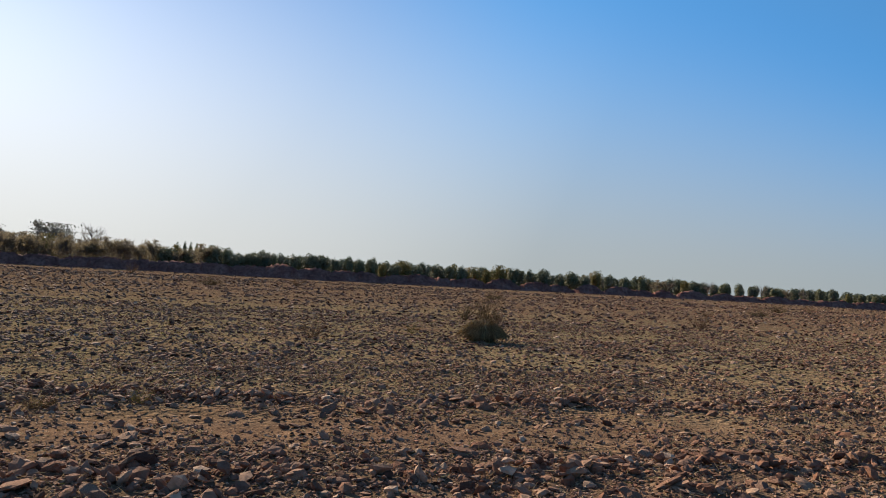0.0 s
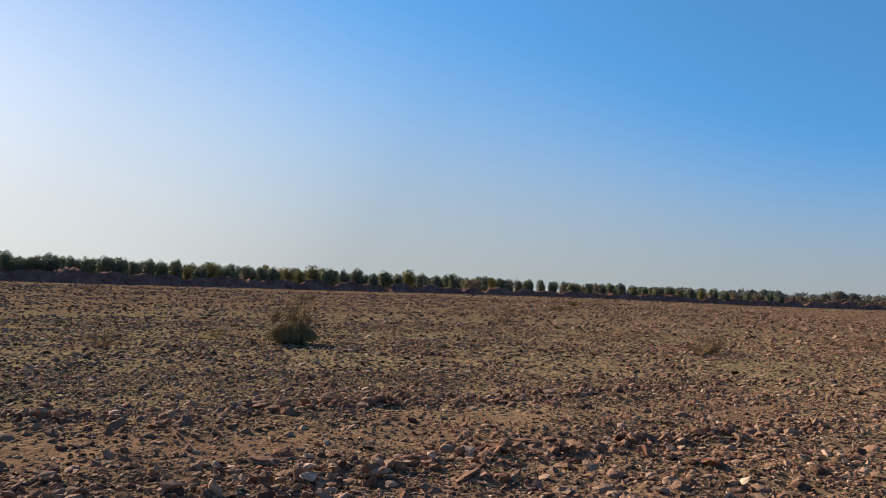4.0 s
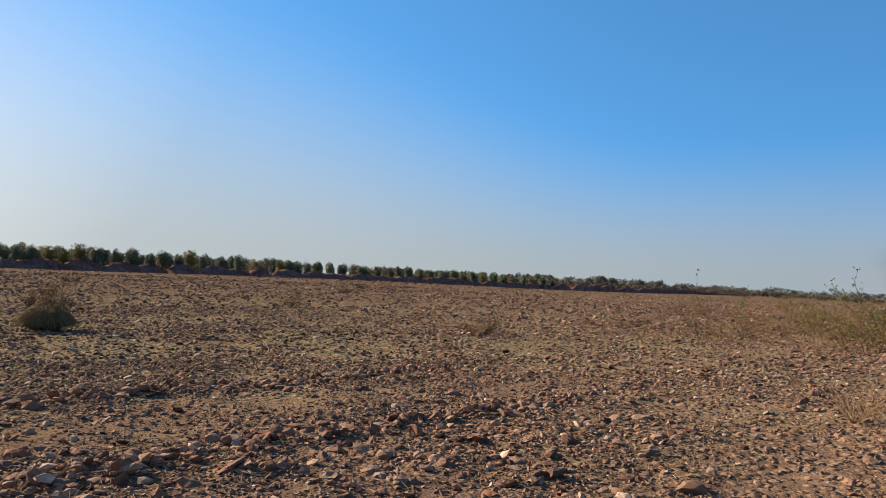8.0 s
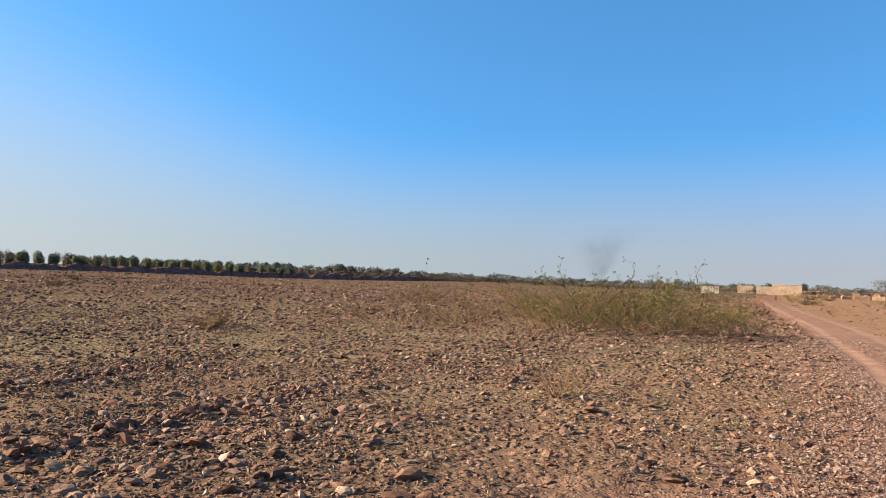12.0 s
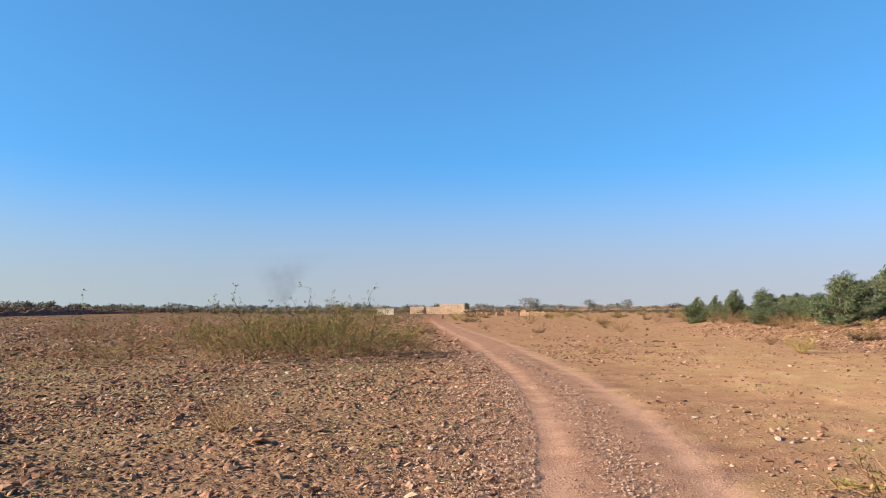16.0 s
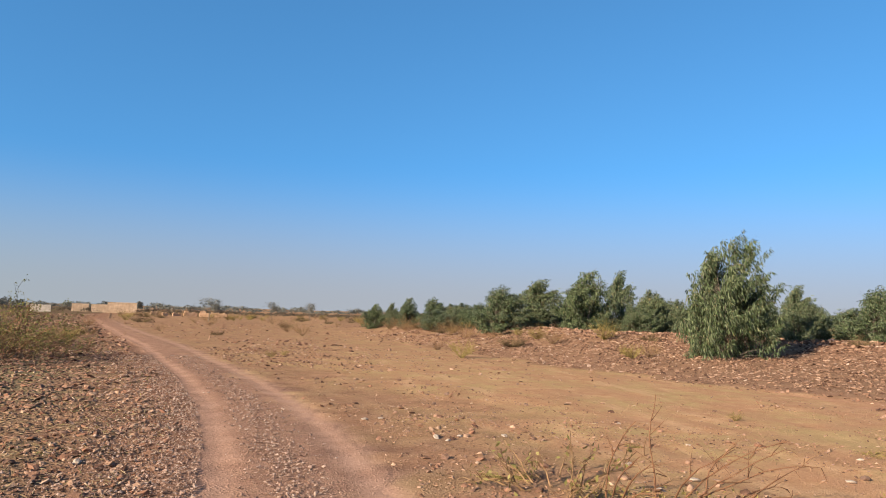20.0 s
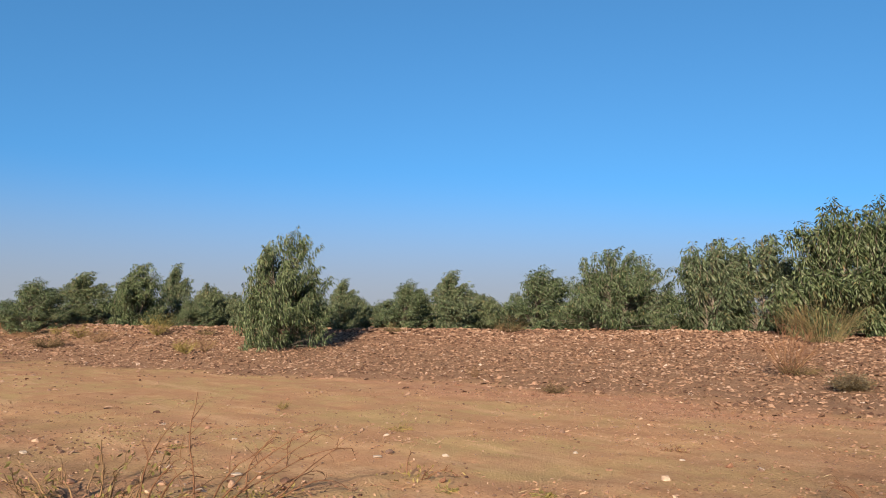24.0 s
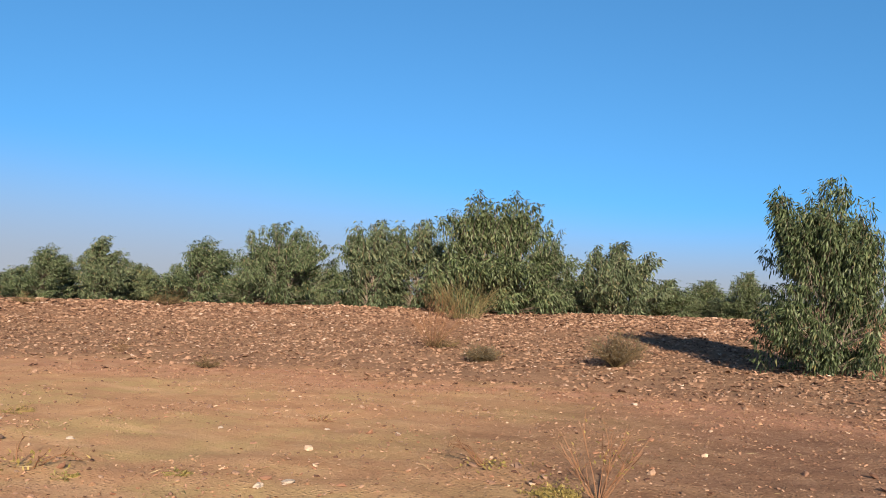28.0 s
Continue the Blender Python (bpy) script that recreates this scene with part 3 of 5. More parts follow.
# ---- the dug embankment along the far side of the field ----
BERM_AZ = [-100, -60, -31, -22, -12, 0, 9, 20, 28, 35, 45, 56]
BERM_D = [140, 105, 95, 95, 91, 95, 105, 118, 134, 150, 190, 300]
BERM_TOP = [2.2, 2.2, 2.2, 2.25, 2.35, 2.1, 2.1, 1.9, 1.75, 1.7, 1.6, 1.2]


def build_berm():
    a = np.concatenate([np.arange(-100, -40, 0.6), np.arange(-40, 56, 0.11)])
    D, top = np.interp(a, BERM_AZ, BERM_D), np.interp(a, BERM_AZ, BERM_TOP)
    for _ in range(60):
        D[1:-1] = (D[:-2] + 2 * D[1:-1] + D[2:]) / 4
    out = np.array([-1.0, 0.0, 0.5, 1.0, 1.5, 2.0, 2.5, 3.1, 4.0])
    up = np.array([-0.2, 0.05, 0.40, 0.72, 0.93, 1.0, 0.88, 0.5, -0.2])
    ra = np.radians(a)[:, None]
    # tipped heaps side by side, each with a rounded crest of its own
    rb = np.random.default_rng(61)
    run = np.r_[0, np.cumsum(np.radians(np.diff(a)) * D[1:])]
    at = np.cumsum(rb.uniform(2.1, 4.6, 130))
    tall, half = rb.uniform(0.66, 1.1, 130), rb.uniform(1.7, 3.0, 130)
    heap = np.max(tall * np.clip(1 - ((run[:, None] - at) / half) ** 2, 0, 1) ** 0.8, axis=1)
    shift = np.interp(run, at, rb.uniform(-0.9, 0.9, 130))
    deep = np.interp(a, [-40, -14, 2, 20, 56], [0.3, 0.46, 0.66, 0.75, 0.8])
    crest = (1 - deep) * 0.92 + deep * heap
    bulge = 1 - 0.4 * (1 - np.clip(heap, 0, 1))[:, None]
    r = D[:, None] + np.where(out < 2, 2 - (2 - out) * bulge, out) + shift[:, None]
    x, y = r * np.sin(ra), r * np.cos(ra)
    g = terrain(x, y, False)
    rough = 0.10 * ripple(x * 2.2, y * 2.2, 0, 5) + 0.09 * ripple(x * 5.1, y * 5.1, 0, 5)
    h = np.maximum(top[:, None] - g, 0.35) * crest[:, None]
    h = h * (1 - 0.97 * ss(46, 55, a))[:, None]
    z = g + up * h + rough * (1 - ss(46, 55, a))[:, None] * (up > 0.3) * 0.8
    n, k = x.shape
    i = np.arange(n - 1)[:, None] * k + np.arange(k - 1)[None]
    f = np.stack([i, i + k, i + k + 1, i + 1], -1).reshape(-1, 4)
    me = mesh_np("embankment", np.stack([x, y, z], -1).reshape(-1, 3), f, BERM, True)
    return tagged(new("embankment", me), "long dark embankment of dug earth heaps along the field", "embankment", kind="structure")


build_berm()

# ---- trees ----
def eucalyptus(label, seed, height, width, leaders, sprays, leaf_material, wind=(-0.12, -0.18, 0.0), round_top=1.0, leaf=0.148, lumpy=1.0):
    """A young bushy eucalyptus: a few leaning leaders, each in a lumpy lobe of drooping sprays of narrow leaves."""
    r = np.random.default_rng(seed)
    ob = thing("eucalyptus_tree", label, "tree", "young eucalyptus trees")
    stems, limbs, pos, way = [], [], [], []
    wind = np.array(wind)
    for k in range(leaders):
        ang = 2 * math.pi * (k + r.uniform(-0.3, 0.3)) / max(leaders - 1, 1)
        reach = 0 if k == 0 else width * r.uniform(0.14, 0.27)
        hk = height * (0.97 if k == 0 else r.uniform(0.62, 0.92))
        wide = width * (0.34 if k == 0 else 0.5 - reach / width * r.uniform(0.85, 1.05)) * (1.25 if leaders < 3 else 1.0)
        n = 10
        u = np.linspace(0, 1, n)
        axis = np.stack([math.cos(ang) * reach * u ** 0.35, math.sin(ang) * reach * u ** 0.35, hk * u * 0.96], -1) + (wind * 0.22 * hk) * (u ** 1.6)[:, None]
        stem = axis.copy()
        stem[:, :2] *= (u ** 0.5)[:, None]
        stem[1:] += np.cumsum(r.normal(0, 0.008 * hk, (n - 1, 3)), 0) * (1, 1, 0.2)
        stems.append((stem, 0.028 * hk / 4 + 0.010, 0.004))
        ph = r.uniform(0, 6.28, 3)
        own = int(sprays / leaders * (1.3 if k == 0 else 0.92))
        # boughs: plumes gather round them, with gaps between
        knots = [(r.uniform(0.03, 1.0) ** 0.8, r.uniform(0, 2 * math.pi), r.uniform(0.64, 1.15)) for _ in range(28)]
        for i in range(own // 4):
            # a plume: a twig that rises to the dome's skin, with leaves hanging all round it
            core = r.uniform() < 0.2
            kv, ka, kr = knots[r.integers(0, 28)]
            v = min(max(kv + r.normal(0, 0.05), 0.03), 1.0)
            a = ka + r.normal(0, 0.32)
            prof = (0.85 + 0.15 * min(v / 0.3, 1)) if v < 0.35 else math.sqrt(max(0.0, 1 - ((v - 0.35) / 0.66) ** (1.7 + round_top)))
            rad = wide * prof * (1 + lumpy * 0.14 * math.sin(3 * a + ph[0]) + lumpy * 0.10 * math.sin(5 * a + 6 * v + ph[1])) * (r.uniform(0, 0.6) if core else kr * r.uniform(0.86, 1.04))
            c = np.array([np.interp(v, u, axis[:, q]) for q in range(3)])
            out = np.array((math.cos(a), math.sin(a), 0.0))
            top = c + out * rad
            tip = float(ss(0.6, 0.97, v))
            ln = r.uniform(0.5, 1.0) * (0.7 + 0.3 * height / 4) * (0.8 + 0.3 * tip)
            if i % 9 == 0:
                # a leading shoot that stands above the rest
                v, tip = r.uniform(0.7, 1.0), 1.0
                c = np.array([np.interp(v, u, axis[:, q]) for q in range(3)])
                top = c + out * wide * math.sqrt(max(0.0, 1 - v)) * r.uniform(0.3, 1.1) + (0, 0, r.uniform(0.1, 0.4) * height / 4)
                ln = r.uniform(0.8, 1.2)
            lean = unit(out * (0.55 - 0.35 * tip) + np.array((0, 0, 1.0)) + wind + r.normal(0, 0.12, 3))
            sp = curve(top - lean * ln * 0.8, lean, ln, 5, 0.55 - 0.4 * tip, r, 0.07)
            sp[:, 2] = np.maximum(sp[:, 2], 0.03)
            s0 = np.array([np.interp(max(v - 0.28, 0.02), u, stem[:, q]) for q in range(3)])
            limbs.append((np.array([s0, (s0 + sp[0]) / 2 + (0, 0, 0.04), sp[0], sp[2], sp[4]]), 0.009, 0.002))
            m = 74
            g = r.uniform(0, 1, m) ** 0.85
            s = g * 4
            spread = (0.17 * (1 - 0.72 * g) + 0.02)[:, None] * (0.7 + 0.3 * height / 4)
            side = unit(r.normal(size=(m, 3)) * (1, 1, 0.35))
            q = np.stack([np.interp(s, np.arange(5), sp[:, e]) for e in range(3)], -1) + side * spread * np.sqrt(r.uniform(0.05, 1, (m, 1)))
            pos.append(q)
            way.append(np.array((0, 0, -1.0)) + side * 0.35 + wind * 0.9 + (g ** 3)[:, None] * np.array((0, 0, 0.7)) + r.normal(0, 0.17, (m, 3)))
    pos, way = np.concatenate(pos), unit(np.concatenate(way))
    n = len(pos)
    v, f = leaves(pos, way, leaf * r.uniform(0.6, 1.3, n), leaf * 0.21 * r.uniform(0.7, 1.3, n), r)
    v[:, 2] = np.maximum(v[:, 2], -0.03)
    child("trunk", mesh_np("trunk", *tubes(stems, 5), BARK, True), ob)
    child("branchwork", mesh_np("branchwork", *tubes(limbs, 3), BARK, True), ob, "thin drooping brown twigs")
    child("crown", mesh_np("crown", v, f, leaf_material), ob, "hanging narrow grey-green leaves")
    return ob


def place(ob, x, y, height, own, turn, wide=1.0, sink=0.05):
    """Set a template down, or a copy of it, at a height in metres."""
    k = height / own
    z = float(terrain(x, y, False)) - sink
    return copy_thing(ob, pose(x, y, z, 0, 0, turn) @ Matrix.Diagonal((k * wide, k * wide, k, 1)))


def gone(ob):
    """Remove a template that was only copied."""
    for o in (*ob.children_recursive, ob):
        bpy.data.objects.remove(o)


EUC = [  # template, own height, own width
    (eucalyptus("bushy grey-green eucalyptus with drooping leaves on the stony bank", 11, 4.0, 2.6, 4, 800, EUC_LEAF, round_top=0.5), 4.0, 2.6),
    (eucalyptus("broad rounded clump of grey-green eucalyptus on the bank", 12, 3.8, 4.2, 6, 1400, EUC_LEAF, round_top=1.0), 3.8, 4.2),
    (eucalyptus("slender pale eucalyptus with pointed top on the bank", 13, 3.6, 1.9, 3, 620, EUC_GREY, round_top=0.2), 3.6, 1.9),
    (eucalyptus("low spreading pale eucalyptus bush behind the bank", 14, 2.6, 3.0, 5, 900, EUC_GREY, round_top=0.8), 2.6, 3.0),
    (eucalyptus("dark green eucalyptus bush on the crest of the bank", 15, 3.2, 2.4, 4, 700, EUC_LEAF, round_top=0.9), 3.2, 2.4),
    (eucalyptus("tall upright eucalyptus with two feathery tops on the bank", 23, 5.0, 3.6, 3, 1500, EUC_LEAF, round_top=1.6), 5.0, 3.6),
]
# x, y, height of the top over the eye's ground, width, template
EUC_PLAN = [
    (60.9, -2.5, 2.33, 1.6, 4), (58.9, -3.7, 2.48, 1.0, 2), (55.8, -4.7, 2.80, 1.4, 4), (52.6, -6.1, 2.79, 2.0, 0), (50.4, -7.9, 2.40, 2.2, 3),
    (41.2, -8.4, 3.31, 2.9, 0), (45.5, -11.6, 3.99, 3.0, 2), (41.0, -13.2, 4.29, 2.6, 4), (44.1, -16.3, 4.64, 1.8, 2), (41.6, -17.3, 3.31, 2.4, 3),
    (41.0, -18.7, 2.82, 1.7, 3), (28.6, -17.8, 3.25, 1.3, 2), (31.4, -20.6, 2.50, 1.6, 3),
    (29.6, -22.1, 3.31, 2.4, 0), (28.4, -23.7, 3.86, 2.1, 2), (28.7, -26.4, 2.69, 2.1, 3), (25.4, -26.8, 3.99, 3.3, 0), (20.9, -26.7, 4.64, 4.5, 1),
    (17.6, -28.9, 5.0, 2.6, 2), (16.3, -30.6, 5.19, 3.0, 2), (12.7, -29.0, 6.0, 3.7, 0), (11.3, -29.6, 6.0, 3.5, 0), (12.0, -36.8, 3.25, 2.8, 3), (8.4, -35.6, 4.35, 4.4, 3),
    (5.3, -45.2, 2.98, 3.4, 4), (2.9, -40.4, 3.29, 2.2, 4), (18.6, -30.0, 4.2, 2.4, 0), (23.2, -28.0, 3.6, 2.4, 0), (14.6, -31.4, 4.3, 2.6, 2), (10.2, -30.6, 4.2, 2.4, 0),
    (48.0, -15.0, 3.4, 3.0, 3), (46.0, -20.0, 3.0, 3.0, 3), (36.0, -21.0, 2.6, 2.6, 3), (33.0, -25.0, 2.6, 2.6, 0), (30.0, -28.0, 2.5, 2.6, 3), (24.0, -31.0, 3.0, 3.0, 3), (19.5, -32.5, 3.2, 3.0, 0),
    (13.8, -33.5, 3.4, 3.2, 3), (10.6, -38.0, 2.9, 3.0, 3), (6.6, -39.0, 2.8, 2.8, 4), (56.0, -8.0, 2.4, 2.2, 3), (53.5, -9.5, 2.5, 2.4, 0), (62.5, -5.5, 2.0, 2.0, 3), (66.0, -4.0, 1.8, 1.8, 4),
    (-6, -26, 3.6, 3.0, 0), (-14, -30, 4.2, 3.6, 1), (-24, -27, 3.8, 2.8, 4), (-36, -24, 4.0, 3.4, 0),
]
r2 = np.random.default_rng(19)
for n in range(34):
    a, D = 97 + 2.35 * n + r2.uniform(-0.6, 0.6), r2.uniform(40, 50)
    el = float(np.interp(a, [97, 108, 125, 150, 160, 172], [0.5, 1.0, 1.7, 1.9, 0.9, 0.7])) * r2.uniform(0.7, 1.05)
    EUC_PLAN.append((D * math.sin(radians(a)), D * math.cos(radians(a)), 1.65 + D * math.tan(radians(el)), r2.uniform(2.0, 3.2), int(r2.integers(0, 5))))
for n, (x, y, top, wide, k) in enumerate(EUC_PLAN):
    tpl, own_h, own_w = EUC[k]
    h = (top - float(terrain(x, y, False)) + 0.05) * 1.02
    place(tpl, x, y, h, own_h, (n * 47) % 50 - 25, 1.30 * (wide / own_w) / (h / own_h))
for tpl, _, _ in EUC:
    gone(tpl)
# the two near trees that stand on the slope
big = eucalyptus("large dense eucalyptus leaning over the stone slope", 21, 4.3, 3.8, 5, 1900, EUC_LEAF, wind=(-0.14, -0.24, 0.0), round_top=0.6)
big.matrix_world = pose(24.7, -13.0, float(terrain(24.7, -13.0, False)) - 0.05)
near_tree = eucalyptus("shade-darkened eucalyptus throwing a long shadow over the stones", 22, 4.25, 3.1, 5, 2000, EUC_SHADED, wind=(0.12, -0.02, 0.0), round_top=-0.75, leaf=0.135, lumpy=1.5)
near_tree.matrix_world = pose(0.25, -17.4, float(terrain(0.25, -17.4, False)) - 0.05)


def broad_tree(name, label, seed, height, width, clumps, material, group, bare=False, low=0.25, flat=1.0, ball=False):
    """A tree seen far off: trunk, limbs and an uneven crown of leaf clumps with gaps."""
    r = np.random.default_rng(seed)
    ob = thing(name, label, "tree", group)
    lines = [(curve((0, 0, 0), (r.normal(0, 0.08), r.normal(0, 0.08), 1), height * 0.62, 7, -0.1, r, 0.05), 0.022 * height, 0.010 * height)]
    ends = []
    for k in range(30 if bare else 11):
        p = lines[0][0][r.integers(2 if low < 0.2 else 3, 7)]
        a = r.uniform(0, 2 * math.pi)
        d = (math.cos(a), math.sin(a), r.uniform(0.3, 1.4) * flat)
        c = curve(p, d, width * r.uniform(0.3, 0.5), 6, 0.25, r, 0.12)
        lines.append((c, 0.008 * height, 0.003 * height))
        ends += [c[3], c[4], c[5]]
        for j in range(9 if bare else 2):
            q = curve(c[r.integers(2, 6)], np.array(d) + r.normal(0, 0.6, 3) + (0, 0, 0.35), width * r.uniform(0.12, 0.26), 4, 0.1, r, 0.12)
            lines.append((q, 0.004 * height, 0.0012 * height))
            ends += [q[2], q[3]]
    child("trunk", mesh_np("trunk", *tubes(lines[:1], 6), BARK, True), ob)
    child("branchwork", mesh_np("branchwork", *tubes(lines[1:], 3), GREY_TWIG if bare else BARK, True), ob, "thin bare branching limbs" if bare else "")
    if not bare:
        ends = np.array(ends)
        c = ends[r.integers(0, len(ends), clumps)] + r.normal(0, 0.055 * width, (clumps, 3)) * (1, 1, 0.8 * flat)
        extra = clumps // 2
        e = np.stack([r.normal(0, 0.2 * width, extra), r.normal(0, 0.2 * width, extra), r.uniform(low, 0.86, extra) * height], -1)
        c = np.concatenate([c, e])
        s = 0.062 * (width + height) / 2
        if ball:
            c, out = lobes((0, 0, height * 0.55), np.array((width * 0.47, width * 0.47, height * 0.45)), 15, clumps // 9, r, low * height * 0.6, (0.26, 0.62))
            v, f = shell(c, out, s * r.uniform(0.7, 1.4, len(c)), s * 0.75 * r.uniform(0.6, 1.1, len(c)), r)
        else:
            c[:, 2] = np.clip(c[:, 2], low * height * 0.6, height)
            v, f = leaves(c, unit(r.normal(size=(len(c), 3)) + (0, 0, -0.3)), s * r.uniform(0.5, 1.2, len(c)), s * 0.55 * r.uniform(0.5, 1.1, len(c)), r)
        child("crown", mesh_np("crown", v, f, material), ob)
    return ob


# rows of planted young trees behind the embankment
PLANT = [
    (broad_tree("plantation_tree", "young dark green planted tree behind the embankment", 31, 3.4, 2.2, 2000, TREE_LEAF, "planted trees behind the embankment", low=0.08, ball=True), 3.4),
    (broad_tree("plantation_tree", "bushy dark green planted tree behind the embankment", 32, 3.2, 2.3, 2200, TREE_LEAF, "planted trees behind the embankment", low=0.06, ball=True), 3.2),
    (broad_tree("plantation_tree", "tall narrow green planted tree behind the embankment", 33, 3.8, 1.8, 1800, TREE_LEAF, "planted trees behind the embankment", low=0.1, ball=True), 3.8),
    (broad_tree("plantation_tree", "yellowing planted tree among the green ones", 34, 3.0, 2.2, 1800, YELLOW_LEAF, "planted trees behind the embankment", low=0.1, ball=True), 3.0),
    (broad_tree("scrub_tree", "brown scrub tree behind the embankment, paled as by haze", 36, 3.4, 3.2, 1500, BROWN_LEAF, "brown scrub behind the embankment", low=0.08), 3.4),
    (broad_tree("scrub_tree", "brownish leafless scrub tree behind the embankment", 35, 3.6, 3.0, 10, GREY_TWIG, "bare scrub behind the embankment", bare=True), 3.6),
]
# top of the tree line by heading, in degrees over the eye's level
TOP_AZ = [-60, -31, -23, -19, -12, 0, 6, 15, 25, 30, 34, 38, 46, 55]
TOP_EL = [1.6, 1.65, 1.55, 1.45, 1.35, 1.38, 1.25, 1.15, 0.85, 0.75, 0.6, 0.45, 0.3, 0.12]
r3 = np.random.default_rng(5)
for row, (gap, back, share) in enumerate(((2.05, 4.6, 1.0), (2.0, 10, 0.90), (1.9, 18, 0.84), (1.9, 30, 0.84))):
    a = -33.0
    while a < 38:
        D = float(np.interp(a, BERM_AZ, BERM_D)) + back + r3.uniform(-0.8, 0.8)
        scrub = a < -19
        a += math.degrees(gap * r3.uniform(0.78, 1.22) * (0.62 if scrub else 0.8 if a < -2 else 1.0) / D)
        el = float(np.interp(a, TOP_AZ, TOP_EL)) * (share * (0.88 if a > -8 else 1.0)) * (r3.uniform(0.62, 1.12) if scrub or a > 17 else r3.uniform(0.70, 1.12))
        x, y = D * math.sin(radians(a)), D * math.cos(radians(a))
        h = 1.62 + D * math.tan(radians(el)) - float(terrain(x, y, False))
        if scrub:
            pick = r3.choice(6, p=(0.05, 0.06, 0.0, 0.05, 0.52, 0.32))
        elif a > 17 and row == 0:
            pick = r3.choice(6, p=(0.24, 0.24, 0.10, 0.17, 0.21, 0.04))
        else:
            pick = r3.choice(6, p=(0.41, 0.37, 0.14, 0.05, 0.02, 0.01))
        tpl, own = PLANT[pick]
        place(tpl, x, y, max(h, 1.6) * 1.04, own, r3.uniform(0, 360), r3.uniform(0.75, 1.3) if a > -8 else r3.uniform(0.6, 1.5))
for a in (-19.7, -19.2, -18.8, -18.4, -18.1):
    D = 128
    place(PLANT[2][0], D * math.sin(radians(a)), D * math.cos(radians(a)), 4.9 - 0.5 * abs(a + 19.1), 3.8, a * 50, 0.42)
for tpl, _ in PLANT:
    gone(tpl)

# far crowns, with the haze before them put into the leaf colour
crown_tree = broad_tree("shade_tree", "spreading dark shade tree above the far scrub", 41, 6.0, 5.2, 1500, HAZED_LEAF, "", low=0.55, flat=0.5)
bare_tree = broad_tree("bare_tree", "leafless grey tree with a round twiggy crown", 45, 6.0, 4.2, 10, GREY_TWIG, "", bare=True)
round_tree = broad_tree("far_tree", "dark rounded tree standing above the far woods", 43, 6.0, 5.0, 1900, HAZED_LEAF, "", low=0.1, ball=True)
tall_tree = broad_tree("far_tree", "thin-crowned tree with bare lower trunk by the farm", 44, 6.0, 4.8, 620, HAZED_LEAF, "", low=0.62, flat=0.55)
FAR_TREES = [  # template, heading, distance, top in degrees, width share
    (crown_tree, -27.6, 128, 2.85, 0.95), (bare_tree, -25.2, 118, 2.85, 0.95), (crown_tree, -31.8, 132, 2.5, 0.9), (bare_tree, -30.0, 120, 1.9, 0.9),
    (tall_tree, 80.4, 95, 0.98, 1.05), (tall_tree, 84.8, 150, 0.74, 0.85), (tall_tree, 87.6, 150, 0.74, 0.8), (tall_tree, 77.0, 300, 0.22, 0.9),
    (round_tree, 33.2, 240, 0.62, 1.0), (round_tree, 35.2, 300, 0.55, 1.2), (round_tree, 36.6, 300, 0.62, 1.1), (round_tree, 37.4, 310, 0.66, 1.3), (round_tree, 38.3, 290, 0.57, 1.2), (tall_tree, 39.6, 300, 0.58, 0.7),
    (round_tree, 41.2, 320, 0.50, 1.3), (round_tree, 42.1, 300, 0.70, 1.5), (round_tree, 42.9, 310, 0.58, 1.4), (round_tree, 44.9, 320, 0.46, 1.5), (round_tree, 46.2, 330, 0.42, 1.4), (round_tree, 47.9, 340, 0.30, 1.3),
    (round_tree, 52.0, 400, 0.26, 1.3), (round_tree, 55.2, 400, 0.22, 1.2), (round_tree, 66.0, 420, 0.24, 1.3), (round_tree, 75.6, 330, 0.30, 1.2),
]
for tpl, a, D, el, wide in FAR_TREES:
    x, y = D * math.sin(radians(a)), D * math.cos(radians(a))
    h = 1.65 + D * math.tan(radians(el)) - float(terrain(x, y, False))
    place(tpl, x, y, h, 6.0, a * 13, wide)
gone(crown_tree)
gone(round_tree)
gone(tall_tree)
gone(bare_tree)


